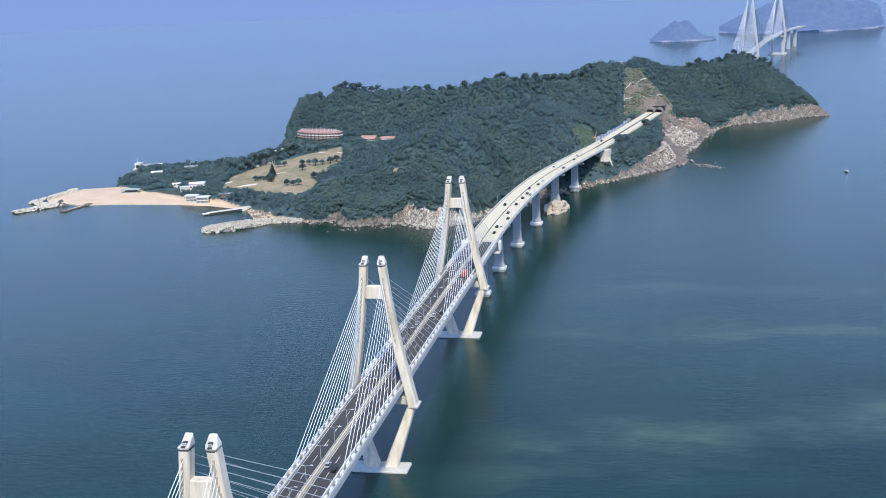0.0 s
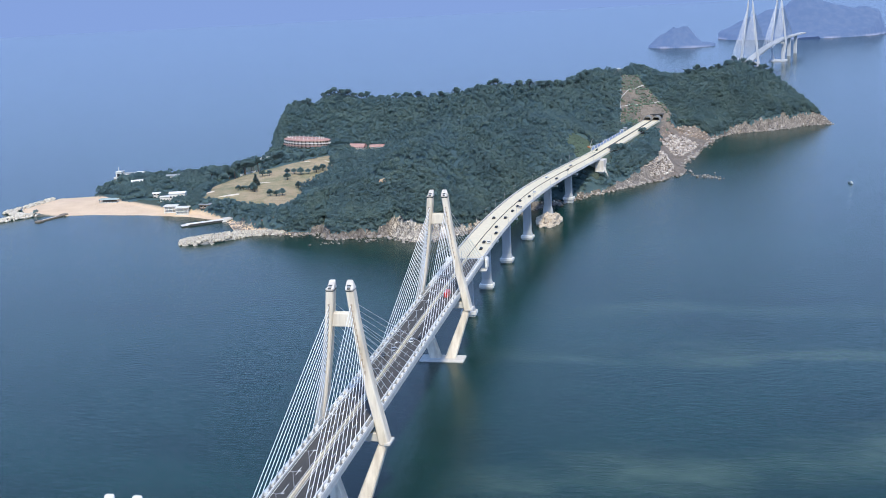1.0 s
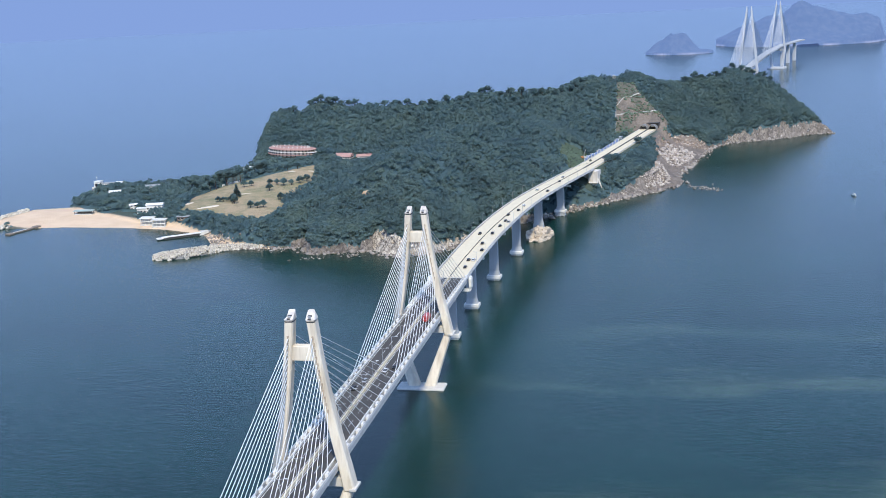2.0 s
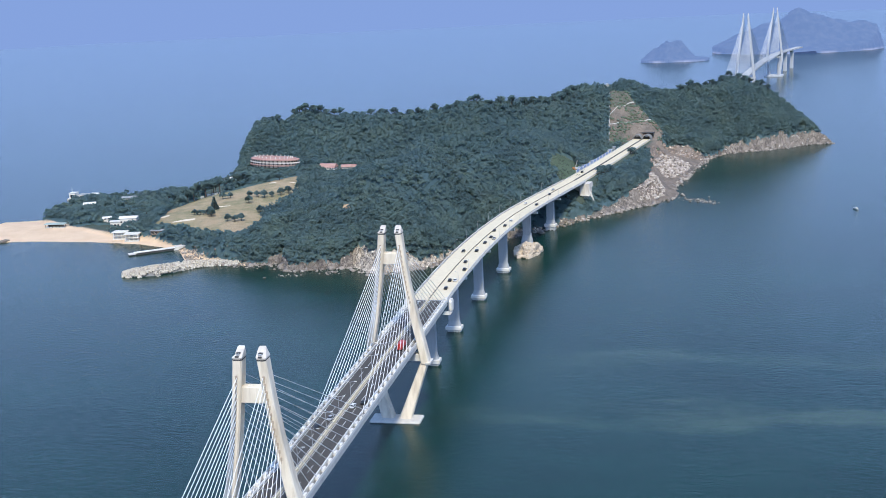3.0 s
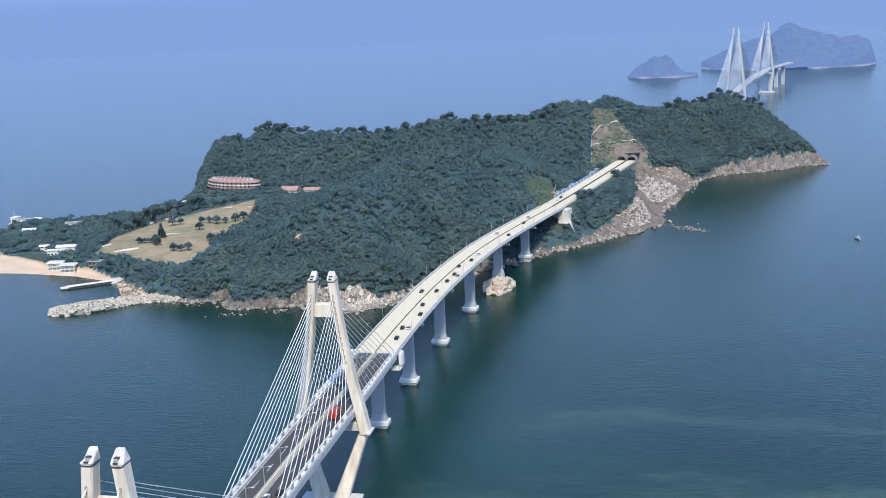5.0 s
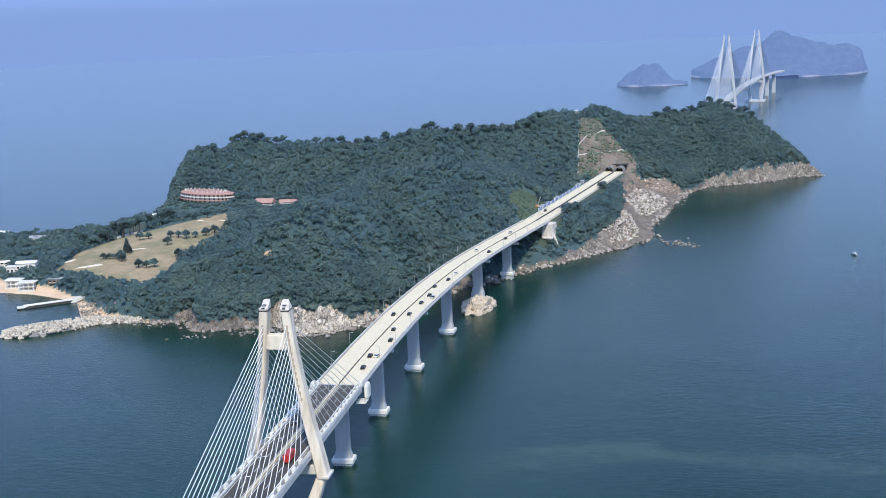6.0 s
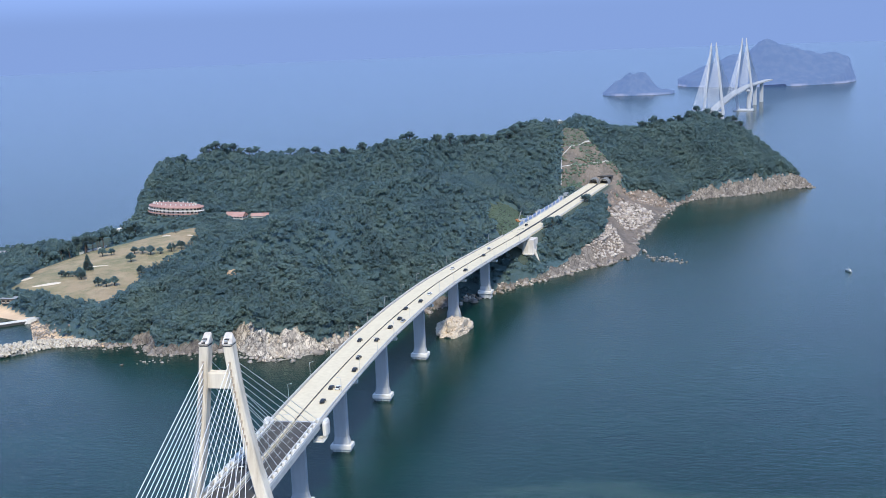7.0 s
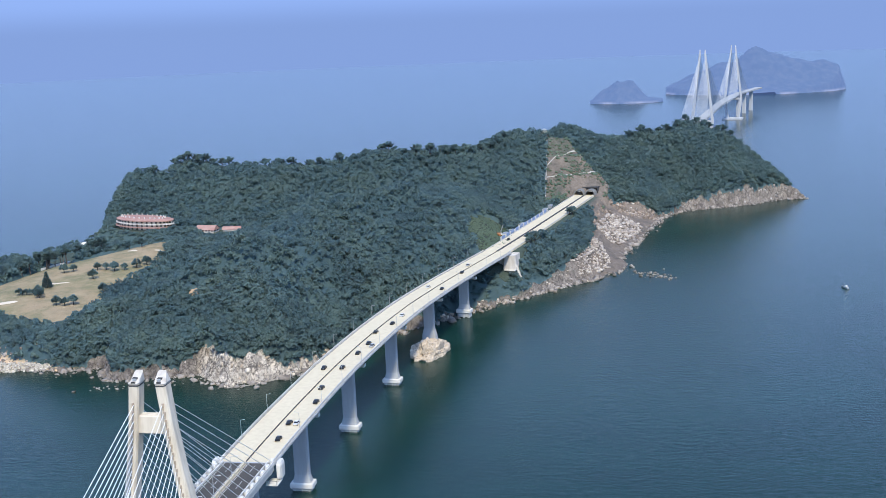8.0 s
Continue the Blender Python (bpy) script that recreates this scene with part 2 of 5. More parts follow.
k = Mat("hazed_far_woods", 0.95)
height = k.n.new("ShaderNodeSeparateXYZ")
k.l.new(k.pos, height.inputs[0])
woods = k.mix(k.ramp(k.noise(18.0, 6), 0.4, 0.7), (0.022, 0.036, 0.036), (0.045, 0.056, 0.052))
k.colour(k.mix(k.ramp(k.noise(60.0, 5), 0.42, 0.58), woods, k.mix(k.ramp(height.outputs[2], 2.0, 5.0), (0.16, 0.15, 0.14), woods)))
k.b.inputs["Emission Color"].default_value = (0.26, 0.42, 0.98, 1.0)  # haze of distance, put in as an even blue glow
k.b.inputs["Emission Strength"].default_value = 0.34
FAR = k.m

# ---- mesh helpers ----
def mesh_of(bm, name, material, smooth=False):
    me = bpy.data.meshes.new(name)
    bm.transform(Matrix.Scale(PLAN, 4))
    bm.to_mesh(me)
    bm.free()
    me.materials.append(material)
    if smooth:
        me.polygons.foreach_set("use_smooth", [True] * len(me.polygons))
    return me


def part(name, bm, material, parent, label="", smooth=False):
    """Links a bmesh, or a mesh that alike pieces share, as one part."""
    me = mesh_of(bm, name, material, smooth) if isinstance(bm, bmesh.types.BMesh) else bm
    ob = new(name, me)
    ob.parent = parent
    return tagged(ob, label)


def solo(name, bm, material, label, category, kind="", smooth=False, group=""):
    return tagged(new(name, mesh_of(bm, name, material, smooth) if isinstance(bm, bmesh.types.BMesh) else bm), label, category, group, kind)


def thing(name, m, label, category, group=""):
    e = new(name)
    e.matrix_basis = Matrix.Translation(m.translation * (PLAN - 1)) @ m
    e.empty_display_size = 0.5
    return tagged(e, label, category, group)


def put(ob, x, y, z=0.0, turn=0.0):
    """Moves an object to a place of the plan and turns it, in radians."""
    ob.location = (x * PLAN, y * PLAN, z * PLAN)
    ob.rotation_euler = (0, 0, turn)
    return ob


def spot(x, y, z, turn=0.0, size=1.0):
    """The pose of a copy at a place of the plan; turn in degrees."""
    return pose(x * PLAN, y * PLAN, z * PLAN, 0, 0, turn) @ Matrix.Scale(size, 4)


def box(bm, c, s, bevel=0.0):
    """An upright box by its middle and its size."""
    made = bmesh.ops.create_cube(bm, size=1.0, matrix=Matrix.Translation(c) @ Matrix.Diagonal((*s, 1)))
    if bevel:
        edges = {e for v in made["verts"] for e in v.link_edges}
        bmesh.ops.bevel(bm, geom=list(edges), offset=bevel, segments=1, affect="EDGES")
    return bm


def boxes(*items, bevel=0.0):
    bm = bmesh.new()
    for c, s in items:
        box(bm, c, s, bevel)
    return bm


def loft(bm, rings, closed=True):
    """Skins rings of equally many points; the ends are capped."""
    loops = [[bm.verts.new(p) for p in ring] for ring in rings]
    n = len(loops[0])
    for a, b in zip(loops, loops[1:]):
        for i in range(n if closed else n - 1):
            bm.faces.new((a[i], a[(i + 1) % n], b[(i + 1) % n], b[i]))
    if closed:
        bm.faces.new(loops[0][::-1])
        bm.faces.new(loops[-1])
    bmesh.ops.recalc_face_normals(bm, faces=bm.faces[:])
    return bm


def block(bm, c, hx, hy, cham=0.25):
    """A level ring with cut corners, for legs and piers."""
    x, y, z = c
    return [(x + a * hx, y + b * hy, z) for a, b in
            ((-1, -1 + cham), (-1 + cham, -1), (1 - cham, -1), (1, -1 + cham), (1, 1 - cham), (1 - cham, 1), (-1 + cham, 1), (-1, 1 - cham))]


def tube(bm, a, b, r0, r1=None, n=6):
    a, b = Vector(a), Vector(b)
    r1 = r0 if r1 is None else r1
    q = (b - a).to_track_quat("Z", "Y")
    rings = []
    for p, r in ((a, r0), (b, r1)):
        rings.append([p + q @ Vector((r * math.cos(2 * math.pi * i / n), r * math.sin(2 * math.pi * i / n), 0)) for i in range(n)])
    return loft(bm, rings)


def clumps(name, centres, radii, material, flat=0.7, jag=0.28, seed=3, angular=False):
    """Many small uneven clumps, or angular blocks, in one mesh."""
    rng = np.random.default_rng(seed)
    ico = bmesh.new()
    if angular:
        bmesh.ops.create_cube(ico, size=1.5)
        bmesh.ops.triangulate(ico, faces=ico.faces[:])
    else:
        bmesh.ops.create_icosphere(ico, subdivisions=1, radius=1.0)
    base = np.array([v.co[:] for v in ico.verts])
    tri = np.array([[v.index for v in f.verts] for f in ico.faces])
    ico.free()
    n, nv, nf = len(centres), len(base), len(tri)
    turn = rng.uniform(0, 2 * math.pi, n)
    c, s = np.cos(turn)[:, None], np.sin(turn)[:, None]
    jit = 1 + rng.uniform(-jag, jag, (n, nv))
    pts = base[None] * jit[..., None]
    if angular:
        pts = pts * rng.uniform(0.6, 1.3, (n, 1, 3))
        for i, j in ((1, 2), (0, 2)):
            tip = rng.uniform(-0.7, 0.7, n)
            ca, sa = np.cos(tip)[:, None], np.sin(tip)[:, None]
            p, q = pts[..., i] * ca - pts[..., j] * sa, pts[..., i] * sa + pts[..., j] * ca
            pts[..., i], pts[..., j] = p, q
    x = pts[..., 0] * c - pts[..., 1] * s
    y = pts[..., 0] * s + pts[..., 1] * c
    radii = np.asarray(radii).reshape(n, 1)
    verts = np.stack((x * radii, y * radii, pts[..., 2] * radii * flat), -1) + np.asarray(centres)[:, None, :]
    faces = (tri[None] + (np.arange(n) * nv)[:, None, None]).reshape(-1, 3)
    me = bpy.data.meshes.new(name)
    me.vertices.add(n * nv)
    me.vertices.foreach_set("co", (verts * PLAN).reshape(-1))
    me.loops.add(n * nf * 3)
    me.loops.foreach_set("vertex_index", faces.reshape(-1).astype(np.int32))
    me.polygons.add(n * nf)
    me.polygons.foreach_set("loop_start", np.arange(0, n * nf * 3, 3, dtype=np.int32))
    me.polygons.foreach_set("loop_total", np.full(n * nf, 3, dtype=np.int32))
    me.update(calc_edges=True)
    me.materials.append(material)
    return me


def sprays(name, centres, radii, outward, hue, material, n=16, leaf=1.0, flat=0.75, seed=3):
    """Loose sprays of needles: n small tilted blades in each clump, with the way that they face and a hue for each tree."""
    rng = np.random.default_rng(seed)
    centres, radii, m = np.asarray(centres), np.asarray(radii).reshape(-1, 1, 1), len(centres)
    way = rng.normal(0, 1, (m, n, 3))
    way /= np.linalg.norm(way, axis=-1, keepdims=True)
    middle = centres[:, None] + way * radii * np.cbrt(rng.uniform(0.15, 1, (m, n, 1))) * np.array((1, 1, flat))
    a, b = rng.normal(0, 1, (m, n, 3)), rng.normal(0, 1, (m, n, 3))
    a /= np.linalg.norm(a, axis=-1, keepdims=True)
    b -= a * (a * b).sum(-1, keepdims=True)
    b /= np.linalg.norm(b, axis=-1, keepdims=True)
    size = leaf * rng.uniform(0.6, 1.25, (m, n, 1))
    verts = np.stack((middle + a * size, middle - a * size * 0.5 + b * size * 0.8, middle - a * size * 0.5 - b * size * 0.8), 2)
    faces = m * n
    me = bpy.data.meshes.new(name)
    me.vertices.add(faces * 3)
    me.vertices.foreach_set("co", (verts * PLAN).reshape(-1))
    me.loops.add(faces * 3)
    me.loops.foreach_set("vertex_index", np.arange(faces * 3, dtype=np.int32))
    me.polygons.add(faces)
    me.polygons.foreach_set("loop_start", np.arange(0, faces * 3, 3, dtype=np.int32))
    me.polygons.foreach_set("loop_total", np.full(faces, 3, dtype=np.int32))
    me.update(calc_edges=True)
    facing = np.asarray(outward)[:, None] + 0.5 * way + 0.15 * a
    me.attributes.new("facing", "FLOAT_VECTOR", "FACE").data.foreach_set("vector", facing.astype(np.float32).reshape(-1))
    me.attributes.new("hue", "FLOAT", "FACE").data.foreach_set("value", np.repeat(np.asarray(hue, dtype=np.float32), n))
    me.materials.append(material)
    return me


# ---- the line of the road ----
JOINT = 321.0
LAND = 850.0
PORTAL = 1192.0


def road_x(y):
    if y < 330:
        return 0.0
    if y < 790:
        return 1.95e-4 * (y - 330) ** 2
    return 41.26 + 0.19 * (y - 790)


def road_z(y):
    stops = ((-1e9, 47.0), (470, 47.0), (550, 46.0), (622, 44.3), (695, 41.3), (767, 38.3), (840, 36.2), (950, 35.0), (1192, 34.0), (1e9, 34.0))
    for (a, za), (b, zb) in zip(stops, stops[1:]):
        if y <= b:
            return zb if za == zb else za + (zb - za) * (y - a) / (b - a)


def road_frame(y):
    """The road's middle and its direction to the right at y."""
    d = Vector((road_x(y + 1) - road_x(y - 1), 2, 0)).normalized()
    return Vector((road_x(y), y, road_z(y))), Vector((d.y, -d.x, 0))


def sweep(profile, y0, y1, step=10.0):
    """Carries a closed profile of (right, up) along the road."""
    n = max(1, round((y1 - y0) / step))
    rings = []
    for i in range(n + 1):
        p, r = road_frame(y0 + (y1 - y0) * i / n)
        rings.append([p + r * u + Vector((0, 0, v)) for u, v in profile])
    return loft(bmesh.new(), rings)


def rect(u0, u1, v0, v1):
    return [(u0, v0), (u1, v0), (u1, v1), (u0, v1)]


# ---- sea ----
bm = bmesh.new()
bmesh.ops.create_circle(bm, cap_ends=True, segments=96, radius=6800)
solo("sea", bm, SEA, "blue-green open sea with faint murky streaks", "sea", "structure")

# ---- the island ----
SHORE = [(-612, 690), (-535, 700), (-465, 698), (-402, 688), (-345, 664), (-307, 602), (-243, 598), (-219, 604), (-190, 574), (-136, 590), (-101, 563),
         (-79, 578), (-56, 598), (-47, 630), (-25, 680), (5, 725), (37, 764), (49, 785), (79, 826), (112, 862), (147, 904), (167, 940), (161, 985),
         (175, 1060), (188, 1130), (206, 1212), (228, 1258), (260, 1278), (317, 1307), (354, 1343), (394, 1352), (374, 1392), (335, 1480), (200, 1520), (0, 1440),
         (-200, 1330), (-380, 1320), (-462, 1240), (-457, 1130), (-445, 1090), (-439, 1062), (-446, 1042), (-470, 1008), (-496, 984), (-514, 950), (-560, 942), (-612, 930), (-590, 812), (-632, 800), (-648, 735)]
RIDGES = [(-420, 1148, 66, -367, 1188, 76, 62), (-367, 1188, 76, -225, 1158, 69, 85), (-225, 1158, 69, -120, 1158, 82, 90), (-120, 1158, 82, -34, 1162, 79, 90),
          (-34, 1162, 79, 30, 1268, 91, 95), (30, 1268, 91, 88, 1314, 94, 75), (88, 1314, 94, 128, 1317, 79, 70), (128, 1317, 79, 185, 1328, 80, 80),
          (185, 1328, 80, 244, 1380, 89, 80), (244, 1380, 89, 285, 1384, 74, 60), (285, 1384, 74, 322, 1380, 48, 40), (322, 1380, 44, 350, 1370, 20, 26), (350, 1370, 20, 386, 1354, 9, 20),
          (-200, 640, 36, -122, 680, 66, 75), (-122, 680, 66, -55, 715, 66, 80), (-122, 680, 66, -110, 860, 72, 75), (-110, 860, 72, -40, 890, 82, 62),
          (-40, 890, 82, -8, 880, 72, 48), (-55, 715, 66, -20, 860, 68, 60), (-30, 890, 66, -34, 1150, 52, 90)]
FIELD = [(-405, 728), (-424, 819), (-412, 906), (-380, 940), (-325, 992), (-282, 900), (-296, 790), (-262, 690), (-280, 668), (-335, 702), (-366, 724)]
BEACH = [(-625, 700), (-535, 690), (-465, 690), (-390, 680), (-345, 650), (-300, 590), (-235, 590), (-235, 602), (-258, 606), (-300, 619), (-326, 653), (-345, 676), (-376, 692), (-451, 722),
         (-540, 774), (-588, 812), (-640, 812), (-660, 740)]
CUT = [(72, 1140), (68, 1266), (94, 1270), (116, 1244), (146, 1212), (142, 1188), (100, 1165)]
SPOIL = [(128, 1010), (126, 1090), (126, 1150), (132, 1196), (150, 1212), (215, 1222), (195, 1120), (178, 1040), (175, 930), (112, 855), (70, 805), (84, 842), (104, 880), (118, 915),
         (130, 960)]


def polygon_depth(px, py, poly):
    """Signed distance to a polygon's edge, positive inside."""
    best = np.full(px.shape, 1e9)
    inside = np.zeros(px.shape, bool)
    for (x0, y0), (x1, y1) in zip(poly, poly[1:] + poly[:1]):
        dx, dy = x1 - x0, y1 - y0
        t = np.clip(((px - x0) * dx + (py - y0) * dy) / (dx * dx + dy * dy), 0, 1)
        best = np.minimum(best, np.hypot(px - x0 - t * dx, py - y0 - t * dy))
        if y0 != y1:
            inside ^= ((y0 > py) != (y1 > py)) & (px < dx * (py - y0) / dy + x0)
    return np.where(inside, best, -best)


def smooth01(v, a, b):
    t = np.clip((v - a) / (b - a), 0, 1)
    return t * t * (3 - 2 * t)


def wobble(px, py, size, octaves=4, seed=0):
    """Lattice noise in about -1 to 1."""
    out, amp, total = np.zeros(px.shape), 1.0, 0.0
    for o in range(octaves):
        rng = np.random.default_rng(100 * seed + o)
        table = rng.uniform(-1, 1, (256, 256))
        gx, gy = px / size + 37.1 * o, py / size + 11.7 * o
        ix, iy = np.floor(gx).astype(int), np.floor(gy).astype(int)
        fx, fy = gx - ix, gy - iy
        fx, fy = fx * fx * (3 - 2 * fx), fy * fy * (3 - 2 * fy)
        g = lambda i, j: table[i % 256, j % 256]
        out += amp * ((g(ix, iy) * (1 - fx) + g(ix + 1, iy) * fx) * (1 - fy) + (g(ix, iy + 1) * (1 - fx) + g(ix + 1, iy + 1) * fx) * fy)
        total += amp
        amp, size = amp * 0.5, size * 0.5
    return out / total


def jointed(px, py, size, seed):
    """Blocky relief like jointed rock: level steps cut by clefts, about -1 to 1."""
    u, v = (0.86 * px + 0.5 * py) / size, (0.86 * py - 0.5 * px) / (size * 1.7)
    table = np.random.default_rng(900 + seed).uniform(0, 1, (64, 64, 3))
    iu, iv = np.floor(u).astype(int), np.floor(v).astype(int)
    near, second, step = np.full(u.shape, 9.0), np.full(u.shape, 9.0), np.zeros(u.shape)
    for a in (-1, 0, 1):
        for b in (-1, 0, 1):
            cell = table[(iu + a) % 64, (iv + b) % 64]
            r = np.hypot(iu + a + cell[:, 0] - u, iv + b + cell[:, 1] - v)
            closer = r < near
            second = np.where(closer, near, np.minimum(second, r))
            step = np.where(closer, cell[:, 2], step)
            near = np.minimum(near, r)
    return 2 * step - 1 - 0.9 * (1 - smooth01(second - near, 0, 0.22))


ROAD_XS = np.vectorize(road_x)
ROAD_ZS = np.vectorize(road_z)


def terrain(px, py):
    """Height, and how far rock, turf and sand cover each place."""
    rag = wobble(px, py, 26, 4, 1)
    depth = polygon_depth(px, py, SHORE)
    beach = polygon_depth(px, py, BEACH)
    field = polygon_depth(px, py, FIELD)
    cut = polygon_depth(px, py, CUT)
    spoil = polygon_depth(px, py, SPOIL)
    soft = smooth01(beach, -10, 5)
    d = depth + (1 - soft) * 6 * rag
    hills = np.zeros(px.shape)
    for x0, y0, z0, x1, y1, z1, w in RIDGES:
        dx, dy = x1 - x0, y1 - y0
        t = np.clip(((px - x0) * dx + (py - y0) * dy) / (dx * dx + dy * dy), 0, 1)
        r = np.hypot(px - x0 - t * dx, py - y0 - t * dy)
        hills += ((z0 + (z1 - z0) * t) * np.exp(-((r / w) ** 2))) ** 11
    hills = hills ** (1 / 11)
    low = 5 + 4 * smooth01(px, -480, -420) + 10 * smooth01(py, 720, 1000) * smooth01(px, -430, -320) + 5 * smooth01(field, -20, 30)
    low = low * (1 - 0.85 * smooth01(px, 325, 352) * (py > 1250))
    h = (hills ** 3 + low ** 3) ** (1 / 3) + (2 + 0.05 * hills) * wobble(px, py, 75, 3, 2) * smooth01(field, 10, -30)
    h = h + np.maximum(23.0 - h, 0) * smooth01(1.4 - np.hypot((px + 340) / 85, (py - 1052) / 30), 0, 0.4)
    steep = 1.1 + 0.5 * wobble(px, py, 60, 2, 5) + 0.55 * smooth01(px, 215, 260) + 2.2 * smooth01(px, -400, -430) * smooth01(py, 1060, 1110)
    coast = soft * (0.4 + 0.055 * np.maximum(d, 0)) + (1 - soft) * (0.3 + steep * np.maximum(d - 3, 0) + 2.2 * smooth01(d, 0, 5))
    coast = coast + (np.minimum(coast, 1.0 + 0.34 * np.maximum(d, 0)) - coast) * smooth01(spoil, -4, 24)
    h = np.minimum(h, coast)
    reach = 4 + 5 * smooth01(px, -205, -180) * (1 - smooth01(px, -95, -60)) + 5 * smooth01(px, 215, 250) + 3 * smooth01(px, 235, 300) * wobble(px, py, 20, 3, 44) + 6 * smooth01(px, -142, -128) * (1 - smooth01(px, -98, -72))
    bare = (1 - smooth01(d + 5 * rag, reach, reach * 1.35 + 2)) * (1 - soft)
    bare = np.maximum(bare, smooth01(spoil + 8 * wobble(px, py, 30, 4, 19), -2, 5))
    # the excavated slope over the tunnel, in benches
    face = 35 + 0.64 * np.maximum(py - 1192 - 0.35 * (px - 118), 0)
    step = 20.0
    bench = np.floor((face - 35) / step) * step + np.minimum(((face - 35) % step) * 1.35, step) + 35
    cutting = smooth01(cut, -6, 3)
    h = h * (1 - cutting) + np.minimum(h + 30, bench) * cutting
    bare = np.maximum(bare, smooth01(cut + 2 * rag, -3, 2) * (0.45 + 0.5 * smooth01(wobble(px, py, 22, 3, 12) + 0.012 * (px - 95), -0.35, 0.25)))
    # crags
    crag = bare * smooth01(d, 0, 3) * (1 - 0.75 * cutting) * (1 - 0.72 * smooth01(spoil, -4, 6))
    rough = crag > 0.02
    blocks = np.zeros(px.shape)
    if rough.any():
        qx, qy = px[rough], py[rough]
        blocks[rough] = 2.3 * jointed(qx, qy, 9.0, 3) + 1.4 * jointed(qx, qy, 4.2, 4) + 2.0 * wobble(qx, qy, 14, 3, 7)
    h = h + crag * blocks
    # the road's shelf
    off = np.abs(px - ROAD_XS(py))
    shelf = (1 - smooth01(off, 15, 30)) * smooth01(py, LAND - 8, LAND + 14) * (1 - smooth01(py, PORTAL - 6, PORTAL + 2))
    h = h * (1 - shelf) + (ROAD_ZS(py) - 1.2) * shelf
    under = (1 - smooth01(off, 16, 26)) * (py < LAND) * smooth01(py, 690, 720)
    h = np.where(under > 0, np.minimum(h, (ROAD_ZS(py) - 9) * under + h * (1 - under)), h)
    h = np.where(d < 0, np.maximum(d * 0.5, -6.0), h)
    turf = smooth01(field + 5 * rag, -3, 3)
    return h, d, bare, turf, np.maximum(smooth01(beach + 3 * rag, -3, 3) * (1 - bare), 0.8 * smooth01(1.0 - np.hypot((px + 151) / 7, (py - 645) / 4.5) + 1.1 * wobble(px, py, 9, 3, 33), 0.0, 0.3)), cut, shelf


GX = np.concatenate((np.arange(-700, -250, 2.6), np.arange(-250, 0, 1.3), np.arange(0, 200, 2.2), np.arange(200, 440, 1.8)))
GY = np.concatenate((np.arange(530, 660, 1.2), np.arange(660, 1240, 2.6), np.arange(1240, 1400, 1.8), np.arange(1400, 1560, 4.0)))
XX, YY = np.meshgrid(GX, GY)
HH, DEEP, BARE, TURF, SAND, CUTD, SHELF = terrain(XX, YY)
nx, ny = len(GX), len(GY)
idx = np.arange(nx * ny).reshape(ny, nx)
quads = np.stack((idx[:-1, :-1], idx[:-1, 1:], idx[1:, 1:], idx[1:, :-1]), -1)
keep = (np.maximum.reduce([DEEP[:-1, :-1], DEEP[:-1, 1:], DEEP[1:, 1:], DEEP[1:, :-1]]) > -9)
quads = quads[keep]
me = bpy.data.meshes.new("island_ground")
me.from_pydata((np.stack((XX, YY, HH), -1) * PLAN).reshape(-1, 3).tolist(), [], quads.reshape(-1, 4).tolist())
PALEROCK = np.clip(smooth01(XX, -142, -126) * (1 - smooth01(XX, -50, -30)) * (YY < 720) + 0.12 * smooth01(XX, 215, 260) * (YY < 1420) + 0.12 * smooth01(polygon_depth(XX, YY, SPOIL), 0, 8), 0, 1)
EARTH = np.maximum(smooth01(polygon_depth(XX, YY, SPOIL), -2, 5) * smooth01(YY, 870, 930), 0.8 * smooth01(CUTD, -8, 0))
for name, field in (("stony", smooth01(XX, -372, -335) * (YY < 720)), ("earth", EARTH), ("rock", BARE), ("turf", TURF), ("sand", SAND), ("pale", PALEROCK)):
    me.attributes.new(name, "FLOAT", "POINT").data.foreach_set("value", np.ascontiguousarray(field.reshape(-1), dtype=np.float32))
me.materials.append(GROUND)
me.polygons.foreach_set("use_smooth", [True] * len(me.polygons))
tagged(new("island_ground", me), "wooded island with cliffs, sandy beach and dry lawn", "island", "", "structure")


def ground_at(x, y):
    return float(terrain(np.array([[float(x)]]), np.array([[float(y)]]))[0][0, 0])


# ---- woods ----
rng = np.random.default_rng(11)
tx, ty = np.meshgrid(np.arange(-640, 420, 5.9), np.arange(560, 1500, 5.9))
tx = (tx + rng.uniform(-3.0, 3.0, tx.shape)).reshape(-1)
ty = (ty + rng.uniform(-3.0, 3.0, ty.shape)).reshape(-1)
